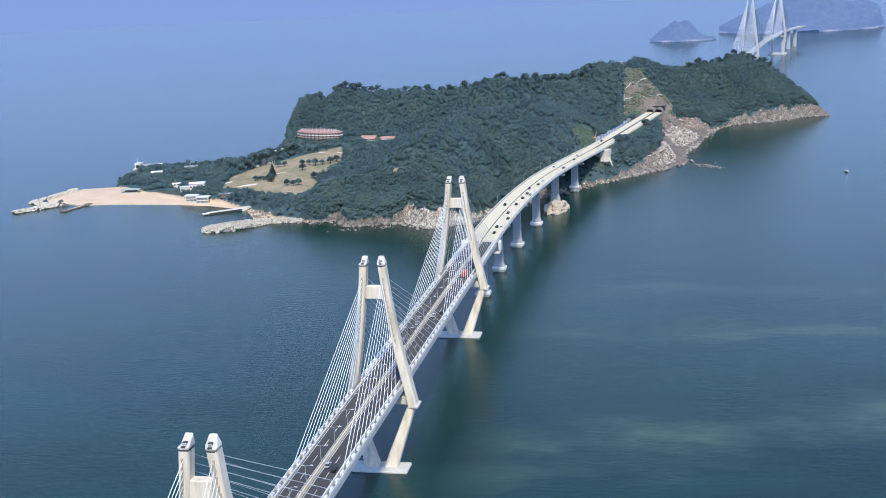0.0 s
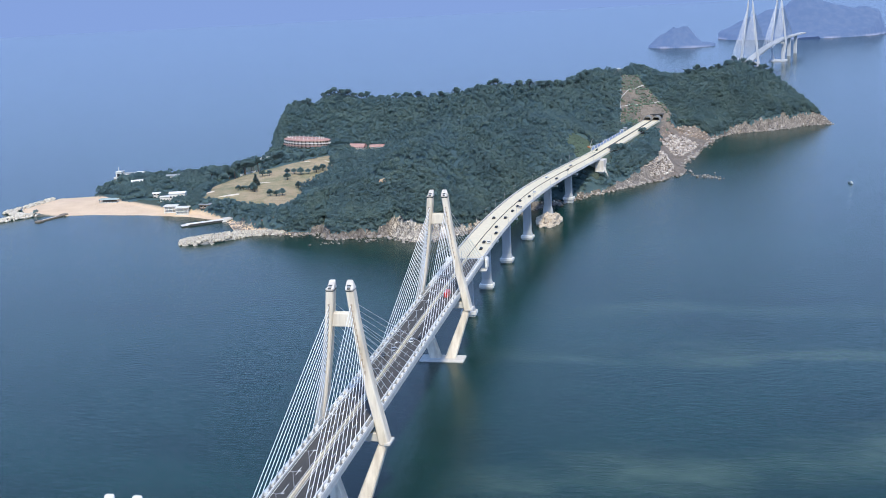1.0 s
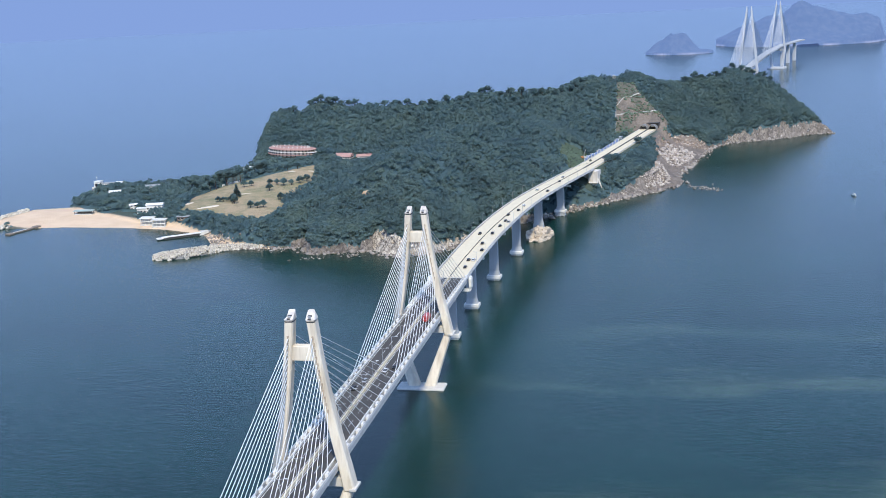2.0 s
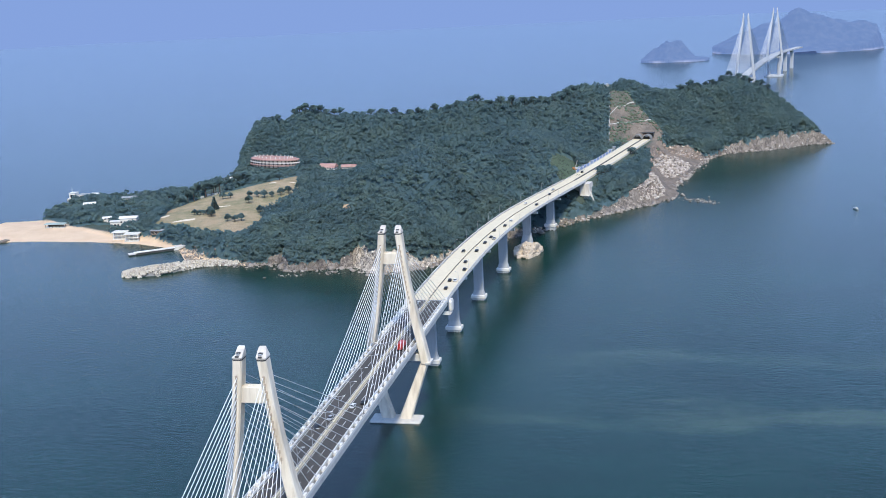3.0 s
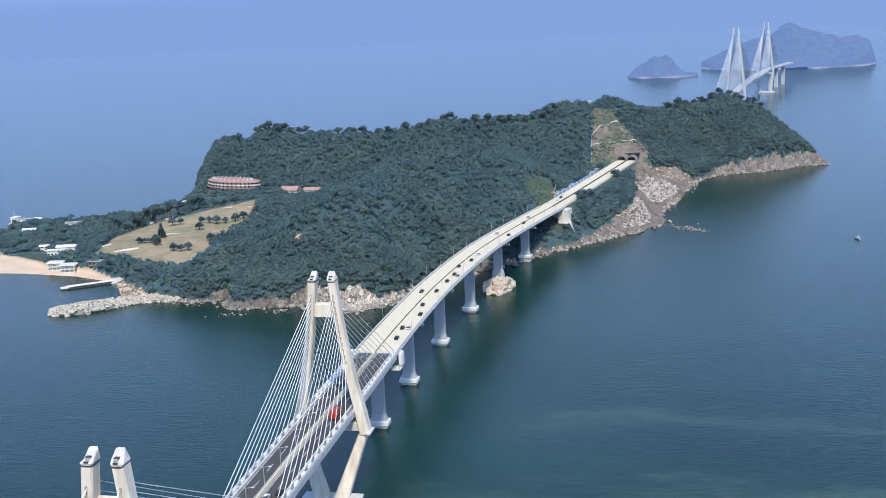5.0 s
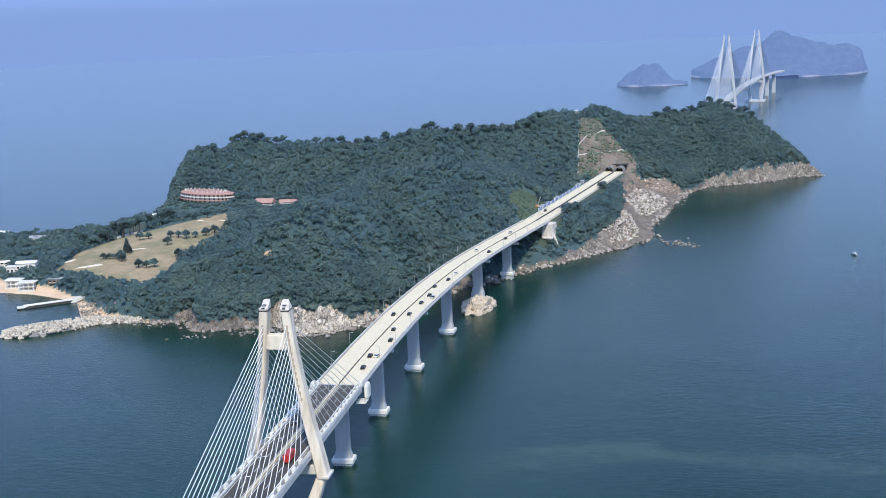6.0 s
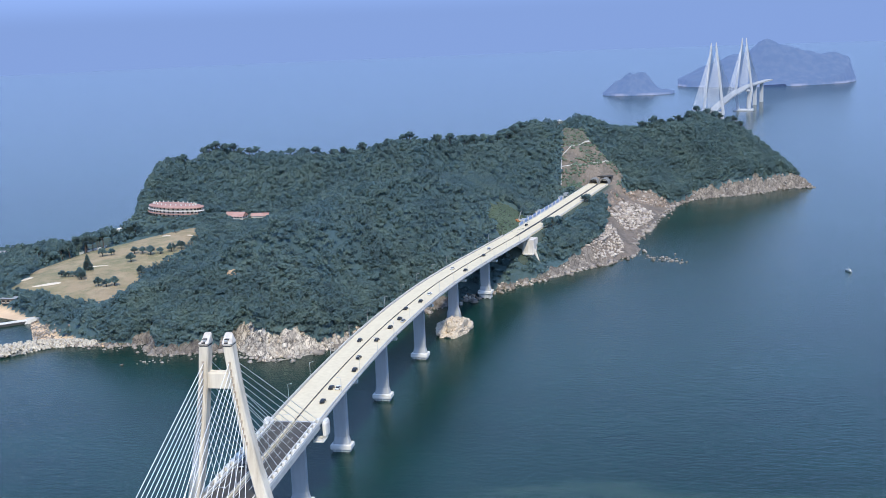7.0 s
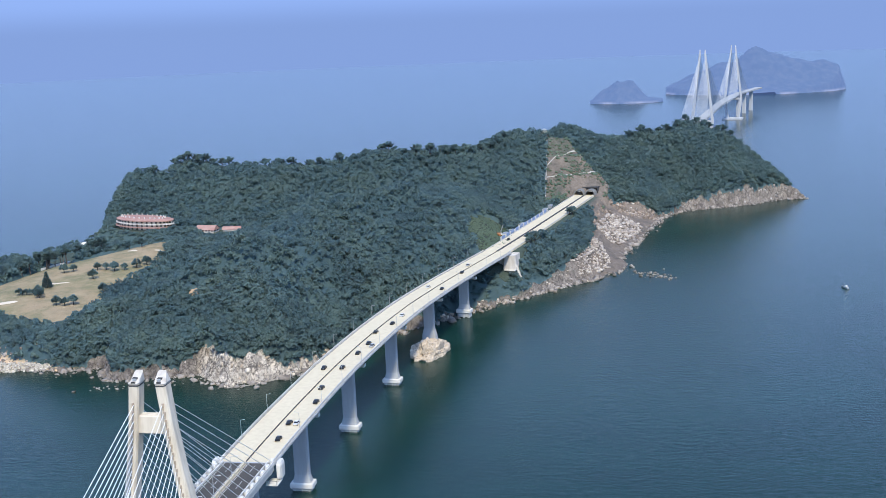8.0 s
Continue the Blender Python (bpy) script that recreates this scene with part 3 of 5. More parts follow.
# steep ground carries more trees to the square
for x0, y0, x1, y1, gap in ((-250, 560, 20, 645, 4.0), (-60, 645, 60, 760, 5.0), (140, 1200, 400, 1400, 5.0), (60, 830, 140, 1100, 6.0), (-460, 1080, -400, 1200, 5.0)):
    sx_, sy_ = np.meshgrid(np.arange(x0, x1, gap), np.arange(y0, y1, gap))
    tx = np.concatenate((tx, (sx_ + rng.uniform(-2.5, 2.5, sx_.shape)).reshape(-1)))
    ty = np.concatenate((ty, (sy_ + rng.uniform(-2.5, 2.5, sy_.shape)).reshape(-1)))
for x0, y0, x1, y1 in ((-260, 555, 40, 680), (150, 1190, 400, 1410), (-462, 1060, -425, 1240)):
    sx_, sy_ = np.meshgrid(np.arange(x0, x1, 3.1), np.arange(y0, y1, 3.1))
    sx_, sy_ = (sx_ + rng.uniform(-1.5, 1.5, sx_.shape)).reshape(-1), (sy_ + rng.uniform(-1.5, 1.5, sy_.shape)).reshape(-1)
    rim = polygon_depth(sx_, sy_, SHORE)
    rim = (rim > 4) & (rim < 30)
    tx, ty = np.concatenate((tx, sx_[rim])), np.concatenate((ty, sy_[rim]))
th, td, tb, tt, ts, tc, tr = terrain(tx, ty)


def wooded(x, y, d, bare, turf, sand, cut, shelf):
    """Where the pine wood grows."""
    ok = (d > 4) & (bare < 0.7) & (turf < 0.3) & (sand < 0.4) & (cut < 0) & (shelf < 0.6)
    ok &= ~(np.hypot((x - 35) / 22, (y - 928) / 62) + 0.35 * wobble(x, y, 18, 3, 41) < 1)
    hu, hv = (x + 380) * 0.945 - (y - 1062) * 0.326, (x + 380) * 0.326 + (y - 1062) * 0.945
    ok &= ~((np.abs(hu + 4) < 36) & (hv > -34) & (hv < 0))
    ok &= ~((np.hypot(hu / 43, hv / 21) < 1) | (np.hypot((x + 280) / 27, (y - 1034) / 11) < 1))
    ok &= ~((np.abs(x - ROAD_XS(y)) < 15.5) & (y > LAND - 25) & (y < LAND + 10))
    ok &= ~((x < -395) & (y < 1000) & (wobble(x, y, 26, 2, 52) > 0.12))
    ok &= ~(np.hypot((x + 458) / 46, (y - 748) / 19) < 1)
    return ok & (~(np.abs(x + 212 + 4 * wobble(x, y, 20, 2, 9)) < 3) | (y > 650))


def vigour(x, y, bare):
    """How tall the wood stands, 1 for the usual height."""
    g = 1.0 + 0.32 * wobble(x, y, 60, 3, 15)
    g = g * np.where((x < -430) & (y < 1000), 0.72, 1.0) * np.where((x > -410) & (x < -245) & (y < 735), 0.6, 1.0)
    g = g * np.where((x > 62) & (x < 88) & (y > 832) & (y < 874), 0.42, 1.0)
    g = g * np.where((x < -215) & (y > 1128), 0.8, 1.0) * np.where((np.abs(x - ROAD_XS(y)) < 19) & (y > 690) & (y < LAND), 0.5, 1.0)
    g = g * np.where(np.hypot((x + 345) / 105, (y - 1016) / 34) < 1, 0.5, 1.0)
    return g * np.where(bare > 0.04, 0.5, 1.0) * np.where(np.hypot(x + 151, y - 640) < 20, 0.6, 1.0)


wood = wooded(tx, ty, td, tb, tt, ts, tc, tr)
wood &= ~(((ty > 1400) | ((ty > 1225) & (tx < -60))) & (rng.uniform(0, 1, tx.shape) < 0.65))
tx, ty, th, tb = tx[wood], ty[wood], th[wood], tb[wood]
grow = vigour(tx, ty, tb) * rng.uniform(0.72, 1.18, tx.shape) * np.where(rng.uniform(0, 1, tx.shape) < 0.06, 1.22, 1.0)


def crowns(n, seed):
    """Places, sizes, outward ways and a hue for n clumps heaped into a rounded, uneven crown on every tree."""
    r = np.random.default_rng(seed)
    g, hue = np.repeat(grow, n), np.repeat(r.uniform(0, 1, grow.size), n)
    wide, deep = np.repeat(r.uniform(2.9, 4.6, grow.size), n) * g ** 0.6, np.repeat(r.uniform(2.8, 5.0, grow.size), n) * g
    turn, rise = r.uniform(0, 6.28, g.size), r.uniform(-0.15, 1.0, g.size)
    side = np.sqrt(np.maximum(1 - rise ** 2, 0.0))
    away = wide * side * r.uniform(0.72, 1.08, g.size)
    top = np.repeat(r.uniform(7.8, 10.6, grow.size), n) * g
    lean = np.repeat(r.normal(0, 0.5, grow.size), n)
    place = np.stack((np.repeat(tx, n) + away * np.cos(turn) + lean, np.repeat(ty, n) + away * np.sin(turn), np.repeat(th, n) + top - deep * (1 - rise)), -1)
    return place, r.uniform(1.2, 2.3, g.size) * g ** 0.4, np.stack((side * np.cos(turn), side * np.sin(turn), rise), -1), hue


p1, s1, out1, hue = crowns(8, 71)
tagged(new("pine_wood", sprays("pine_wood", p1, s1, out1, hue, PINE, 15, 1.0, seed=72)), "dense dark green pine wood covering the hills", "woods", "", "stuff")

# the closed canopy between the crowns, in that darker shaded green
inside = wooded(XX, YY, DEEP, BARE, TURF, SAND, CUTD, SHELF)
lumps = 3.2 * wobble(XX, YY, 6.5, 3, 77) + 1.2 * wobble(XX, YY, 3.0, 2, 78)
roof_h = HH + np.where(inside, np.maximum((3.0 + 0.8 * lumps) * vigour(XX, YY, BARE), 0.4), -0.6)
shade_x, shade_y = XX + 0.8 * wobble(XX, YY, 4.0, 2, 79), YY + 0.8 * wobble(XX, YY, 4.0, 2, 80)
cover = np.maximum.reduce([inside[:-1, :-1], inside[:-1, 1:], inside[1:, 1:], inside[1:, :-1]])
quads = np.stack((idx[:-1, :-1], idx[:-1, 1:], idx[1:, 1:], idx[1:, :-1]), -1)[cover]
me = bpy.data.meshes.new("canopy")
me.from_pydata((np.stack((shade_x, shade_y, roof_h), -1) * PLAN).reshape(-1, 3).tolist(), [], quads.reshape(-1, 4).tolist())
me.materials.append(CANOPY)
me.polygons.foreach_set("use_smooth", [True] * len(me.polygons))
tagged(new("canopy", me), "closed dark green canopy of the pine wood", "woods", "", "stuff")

pts_x, pts_y = rng.uniform(12, 58, 1500), rng.uniform(866, 993, 1500)
ok = np.hypot((pts_x - 35) / 22, (pts_y - 928) / 62) < 1.1
hs = terrain(pts_x[ok], pts_y[ok])[0]
tagged(new("scrub", clumps("scrub", np.stack((pts_x[ok], pts_y[ok], hs + 0.5), -1), rng.uniform(0.5, 1.7, ok.sum()), BUSH, 0.6)), "light green scrub on a cleared slope above the road", "scrub", "", "stuff")


# jointed ledges standing out of the bare sea cliffs
cx, cy = np.meshgrid(np.arange(-240, 400, 3.4), np.arange(550, 1420, 3.4))
cx, cy = (cx + rng.uniform(-1.7, 1.7, cx.shape)).reshape(-1), (cy + rng.uniform(-1.7, 1.7, cy.shape)).reshape(-1)
ch, cd, cb, ct, cs, cc, cr = terrain(cx, cy)
ok = (cb > 0.5) & (cd > 0) & (cc < -4) & (cr < 0.3) & ~((cx > 60) & (cx < 215) & (cy < 1225)) & (rng.uniform(0, 1, cx.shape) < np.where(cx < -140, 0.25, 0.5))
tagged(new("cliff_ledges", clumps("cliff_ledges", np.stack((cx[ok], cy[ok], ch[ok] - 0.7), -1), 0.5 + 1.5 * rng.uniform(0, 1, ok.sum()) ** 2, CLIFF, 1.1, 0.35, 31, True)), "jointed pale ledges standing out of the sea cliffs", "rocks", "", "stuff")

# ---- the cable-stayed bridge ----
bridge = thing("cable_stayed_bridge", pose(0, 0, 0), "pale concrete cable-stayed bridge with three pylons over the sea", "bridge")
PYLONS = (-230.0, 0.0, 230.0)
END = -325.0
part("deck_slab", sweep(rect(-13.6, 13.6, -1.1, -0.35), END, JOINT), PALE, bridge, "pale concrete deck slab")
for side in (-1, 1):
    part("walkway", sweep(rect(side * 12.1 - 1.1, side * 12.1 + 1.1, -0.346, -0.25), END, JOINT), WALKWAY, bridge, "dark grey service walkway")
    # dark strip painting the shade at the barrier's foot
    part("edge_shade", sweep(rect(side * 10.1 - 0.22, side * 10.1 + 0.22, 0.004, 0.03), END, JOINT), DARK, bridge)
for side in (-1, 1):
    part("carriageway", sweep(rect(min(side * 1.0, side * 10.4), max(side * 1.0, side * 10.4), -0.35, 0.0), END, JOINT), ASPHALT, bridge, "dark asphalt carriageway")
    part("edge_girder", sweep(rect(side * 12.6 - 0.7, side * 12.6 + 0.7, -3.4, -1.1), END, JOINT), PALE, bridge)
    part("edge_barrier", sweep(rect(side * 10.7 - 0.25, side * 10.7 + 0.25, -0.35, 1.0), END, JOINT), WHITE, bridge, "white roadside barrier")
    part("outer_rail", sweep(rect(side * 13.4 - 0.15, side * 13.4 + 0.15, -0.35, 1.1), END, JOINT), WHITE, bridge, "white outer railing")
part("median_barrier", sweep(rect(-0.4, 0.4, -0.35, 1.0), END, JOINT), ROAD_PALE, bridge, "cream concrete median barrier")


def leg_ring(side, z, cx, hx, hy, y=0.0):
    return block(None, (side * cx, y, z), hx, hy)


def leg_x(z):
    """How far a leg's axis stands from the bridge's axis at a height."""
    return float(np.interp(z, (34, 46, 60, 82, 99, 115), (17.9, 15.7, 12.7, 9.0, 6.7, 5.1)))


def build_pylon(y, drop=0.0):
    p = part("pylon", boxes(((0, -9.5, -0.8), (31.5, 13.0, 4.0)), bevel=0.5), PALE, bridge, "pale concrete pylon standing on a footing slab")
    put(p, 0, y, -drop)
    for side in (-1, 1):
        part("leg", loft(bmesh.new(), [leg_ring(side, z, leg_x(z), hx, hy) for z, hx, hy in ((34, 2.7, 4.0), (46, 2.55, 3.7), (60, 2.4, 3.4), (82, 2.15, 3.1), (99, 2.05, 3.0), (115, 2.05, 3.0))]), PYLON, p, "cream concrete leaning leg")
        part("lower_leg", loft(bmesh.new(), [leg_ring(side, 0.6, 5.2, 3.9, 3.4, -7.5), leg_ring(side, 33.6, 16.9, 2.4, 3.4)]), PYLON, p, "cream concrete leg leaning outwards")
        slant = [(px - side * 0.35, py, 117.6 + 0.62 * py) for px, py, pz in leg_ring(side, 0, 4.9, 1.6, 2.4)]
        cap = part("cap", loft(bmesh.new(), [leg_ring(side, 115, 5.1, 2.05, 3.0), leg_ring(side, 115.5, 5.1, 2.25, 3.2), slant]), CAP, p, "weathered white slanted pylon cap")
        # proud dark ring and solid blocks, painting the shade of gap and holes
        part("gap_shade", loft(bmesh.new(), [leg_ring(side, 114.3, 5.1, 2.09, 3.04), leg_ring(side, 114.9, 5.1, 2.09, 3.04)]), DARK, cap, "dark ring painting a shaded gap under the cap")
        part("shade_panel", boxes(((side * 4.75, -1.2, 117.0), (1.7, 1.5, 0.5)), ((side * 4.9, -2.9, 115.9), (1.5, 0.7, 0.5))), DARK, cap, "dark blocks painting shaded holes in the cap")
        part("hatch", boxes(((side * 4.7, -2.0, 116.6), (1.5, 0.8, 0.9)), bevel=0.1), STEEL, cap)
        part("landing", boxes(((side * 19.8, 0, 34.6), (3.2, 9.4, 1.2)), bevel=0.15), PALE, p)
    part("crossbeam", boxes(((0, 0, 99.4), (10.6, 4.2, 7.0)), bevel=0.3), PYLON, p, "cream concrete crossbeam near the top")
    part("lower_crossbeam", boxes(((0, 0, 37.6), (33, 5.4, 4.6)), bevel=0.3), PALE, p)


build_pylon(PYLONS[0], 3.6)
build_pylon(PYLONS[1])
build_pylon(PYLONS[2])

RUST = plain("rust_stained_steel", (0.52, 0.43, 0.33), 0.8, 0.1, 0.4, 0.6)
socket_mesh = mesh_of(boxes(((0, 0, 0), (0.9, 0.6, 1.5)), ((0, 0, -1.4), (0.5, 0.5, 1.5)), bevel=0.1), "cable_socket", RUST)
anchor_mesh = mesh_of(boxes(((0, 0, 0.75), (1.5, 3.0, 2.2)), bevel=0.2), "anchor_box", WHITE)
for y in PYLONS:
    for side in (-1, 1):
        for way in (-1, 1):
            for i in range(12):
                dy = 16 + (6.9 if way * y > 0 else 9.0 if y == 0 else 9.8 if way < 0 else 8.2) * i
                z = 73 + 3.15 * i
                lean = leg_x(z)
                foot = (side * 12.3, y + way * dy, 47.6)
                part("cable", tube(bmesh.new(), (side * (lean - 0.4), y + way * 2.4, z), foot, 0.15, n=5), CABLE, bridge)
                put(part("cable_socket", socket_mesh, None, bridge), side * lean, y + way * 3.05, z - 0.3)
                a = part("anchor_box", anchor_mesh, None, bridge)
                put(a, side * 12.3, y + way * dy, 46.7)

dash = mesh_of(boxes(((0, 0, 0.012), (0.28, 8.0, 0.016))), "lane_dash", LINE)
for side in (-1, 1):
    for i in range(36):
        d = part("lane_dash", dash, None, bridge)
        put(d, side * 5.6, -316 + 18 * i, 47.0)
    for u in (1.7, 9.7):
        part("edge_line", sweep(rect(side * u - 0.15, side * u + 0.15, 0.004, 0.02), END, JOINT), LINE, bridge)


# ---- the approach viaduct ----
viaduct = thing("approach_viaduct", pose(0, 0, 0), "pale curved concrete road viaduct on tall piers", "bridge")
part("deck_slab", sweep([(-13.2, -1.2), (13.2, -1.2), (13.2, -0.1), (-13.2, -0.1)], JOINT + 0.4, LAND), PALE, viaduct)
part("box_girder", sweep([(-6.2, -4.4), (6.2, -4.4), (8.0, -1.2), (-8.0, -1.2)], JOINT + 0.4, LAND), PALE, viaduct)
part("road_surface", sweep(rect(-12.4, 12.4, -0.1, 0.05), JOINT + 0.4, LAND), ROAD_PALE, viaduct, "bare cream concrete road surface")
part("median_kerb", sweep(rect(-0.24, 0.24, 0.05, 0.45), JOINT + 0.4, LAND), DARK, viaduct, "dark median strip")
for side in (-1, 1):
    part("parapet", sweep(rect(side * 12.75 - 0.25, side * 12.75 + 0.25, -0.1, 1.15), JOINT + 0.4, LAND), PALE, viaduct, "pale concrete parapet")
    # dark strip painting the shadow line along the parapet
    part("edge_shade", sweep(rect(side * 12.1 - 0.22, side * 12.1 + 0.22, 0.05, 0.075), JOINT + 0.4, LAND), WALKWAY, viaduct)
    part("cable_duct", sweep(rect(side * 13.5 - 0.25, side * 13.5 + 0.25, -1.1, -0.5), JOINT + 0.4, LAND), STEEL, viaduct)
for y, foot in ((323.0, -2.0), (401.0, -2.0), (489.0, -2.0), (579.0, -2.0), (668.0, 4.5), (757.0, 0.5)):
    c, r = road_frame(y)
    top = c.z - 4.4
    p = part("pier", loft(bmesh.new(), [block(None, (0, 0, foot), 5.6, 3.2, 0.2), block(None, (0, 0, foot + 5.5), 5.2, 2.9, 0.2), block(None, (0, 0, foot + 10.5), 4.0, 1.8, 0.2), block(None, (0, 0, top - 4), 4.0, 1.8, 0.2), block(None, (0, 0, top), 5.6, 1.9, 0.2)]), GREY, viaduct, "grey concrete pier")
    put(p, c.x, c.y, 0, math.atan2(r.y, r.x))
    if foot < 3:
        part("footing", boxes(((0, 0, foot + 4.9), (12.5, 8.0, 3.0)), bevel=0.4), WHITE, p, "pale pier footing above the waterline")
        for a in (-4.2, 0.0, 4.2):
            for b in (-2.3, 2.3):
                part("pile", tube(bmesh.new(), (a, b, foot - 1.5), (a, b, foot + 3.6), 1.1, n=10), GREY, p, "wet grey foundation pile")
    part("inspection_platform", boxes(((8.6, 0, top - 1.6), (5.2, 3.4, 0.5)), ((11.0, 0, top - 0.9), (0.3, 3.4, 1.4)), ((8.6, 1.6, top - 0.9), (5.0, 0.2, 1.4)), ((8.6, -1.6, top - 0.9), (5.0, 0.2, 1.4))), WHITE, p, "white steel inspection platform")

# ---- the road on land ----
road = solo("road", sweep(rect(-12.2, 12.2, -1.2, 0.0), LAND + 0.3, PORTAL), ROAD_PALE, "pale unfinished road leading into the tunnel", "road", "structure")


# ---- far bridge, far islands ----
def far_hill(name, c, sx, sy, peaks, label, seed):
    gx, gy = np.meshgrid(np.linspace(-1, 1, 150), np.linspace(-1, 1, 70))
    rim = 1 - np.hypot(gx, gy) ** 2 + 0.12 * wobble(gx, gy, 0.3, 4, seed)
    h = np.zeros(gx.shape)
    for u, v, z, w in peaks:
        h += (z * np.exp(-(((gx - u) ** 2 + 0.5 * (gy - v) ** 2) / w ** 2))) ** 4
    h = h ** 0.25
    h = np.where(rim > 0, np.minimum(h + 2, 420 * rim + 1) * (1 + 0.10 * wobble(gx, gy, 0.12, 4, seed + 1)), -3)
    n = gx.shape[1]
    quads = [(j * n + i, j * n + i + 1, (j + 1) * n + i + 1, (j + 1) * n + i) for j in range(gx.shape[0] - 1) for i in range(n - 1)]
    me = bpy.data.meshes.new(name)
    me.from_pydata((np.stack((c[0] + gx * sx, c[1] + gy * sy, h), -1) * PLAN).reshape(-1, 3).tolist(), [], quads)
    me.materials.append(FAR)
    me.polygons.foreach_set("use_smooth", [True] * len(me.polygons))
    return tagged(new(name, me), label, "island", "", "structure")
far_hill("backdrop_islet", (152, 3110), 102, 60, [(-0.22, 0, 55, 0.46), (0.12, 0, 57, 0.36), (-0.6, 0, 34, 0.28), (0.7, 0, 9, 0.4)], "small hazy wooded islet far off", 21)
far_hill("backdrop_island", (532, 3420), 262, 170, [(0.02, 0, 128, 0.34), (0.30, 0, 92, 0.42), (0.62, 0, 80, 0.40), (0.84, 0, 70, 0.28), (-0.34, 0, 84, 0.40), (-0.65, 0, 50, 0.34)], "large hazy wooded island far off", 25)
# white concrete and cables greyed towards blue: haze put into the colour
FAR_GREY = concrete("haze_greyed_concrete", (0.48, 0.50, 0.53), (0.42, 0.44, 0.47))
FAR_CABLE = plain("haze_greyed_cable", (0.56, 0.58, 0.60), 0.7, 0, 0.1)
far = thing("cable_stayed_bridge", pose(0, 0, 0), "distant white two-pylon cable-stayed bridge in haze", "bridge")
FAR_A, FAR_B = Vector((296, 1960, 0)), Vector((394, 2500, 0))
far_dir = (FAR_B - FAR_A).normalized()
far_right = Vector((far_dir.y, -far_dir.x, 0))
bm = bmesh.new()
line = [Vector(p) for p in ((225, 1520, 50), (262, 1750, 51), (300, 1985, 52), (342, 2240, 53), (368, 2385, 53), (398, 2520, 53), (412, 2575, 53), (432, 2648, 52), (455, 2725, 51), (482, 2810, 50))]
ends = [(q - p).normalized() for p, q in zip(line[:1] + line[:-1], line[1:] + line[-1:])]
loft(bm, [[p + Vector((d.y, -d.x, 0)) * u + Vector((0, 0, v)) for u, v in rect(-8.5, 8.5, -3, 0)] for p, d in zip(line, ends)])
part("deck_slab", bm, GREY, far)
for p0 in line[6:9]:
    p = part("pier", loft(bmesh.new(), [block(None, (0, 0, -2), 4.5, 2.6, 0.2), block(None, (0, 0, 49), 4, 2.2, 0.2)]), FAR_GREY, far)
    put(p, p0.x, p0.y, 0, -0.4)
for c, top in ((FAR_A, 170), (FAR_B, 161)):
    p = part("pylon", boxes(((0, 0, 1), (44, 28, 5)), bevel=0.5), FAR_GREY, far, "white A-shaped pylon greyed for haze")
    put(p, c.x, c.y, 0, math.atan2(far_right.y, far_right.x))
    for side in (-1, 1):
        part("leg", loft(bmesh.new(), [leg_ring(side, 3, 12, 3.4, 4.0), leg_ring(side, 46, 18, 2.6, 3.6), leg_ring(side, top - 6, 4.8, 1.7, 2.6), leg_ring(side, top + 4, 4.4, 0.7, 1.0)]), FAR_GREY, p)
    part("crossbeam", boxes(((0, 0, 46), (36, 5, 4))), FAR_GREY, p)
    for side in (-1, 1):
        for way in (-1, 1):
            for i in range(18):
                t0 = c + far_right * side * (4.6 + 0.11 * 3.0 * (17 - i)) + Vector((0, 0, top - 8 - 3.0 * (17 - i)))
                t1 = c + far_right * side * 11.5 + far_dir * way * (22 + 12.6 * i) + Vector((0, 0, 52.5))
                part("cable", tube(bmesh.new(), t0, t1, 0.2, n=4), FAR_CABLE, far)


# ---- abutment, tunnel and roadside works ----
abut = thing("abutment", pose(road_x(LAND), LAND, 0, 0, 0, -10.5), "pale stained concrete abutment under the viaduct's end", "abutment")
part("wall", boxes(((0, 2, 25), (25, 5, 15)), bevel=0.3), PALE, abut)
part("wing_wall", loft(bmesh.new(), [block(None, (12.0, 2, 6), 4.2, 7, 0.15), block(None, (12.6, 2.5, 20), 5.2, 7.6, 0.15), block(None, (12.8, 2.6, 20.4), 6.2, 8.4, 0.15), block(None, (12.6, 3.4, 33.6), 5.6, 8, 0.15)]), CAP, abut, "cream sprayed-concrete wing wall")
part("stair", loft(bmesh.new(), [[(x + a, y, z + b) for a, b in ((-0.9, -1.5), (0.9, -1.5), (0.9, 0.6), (-0.9, 0.6))] for x, y, z in ((19, -4, 25), (24, -7, 14), (28, -9, 5))]), PALE, abut, "pale concrete stair down to the shore")
part("ledge", boxes(((13.5, 0, 20.4), (10, 15, 0.9)), bevel=0.2), PALE, abut)

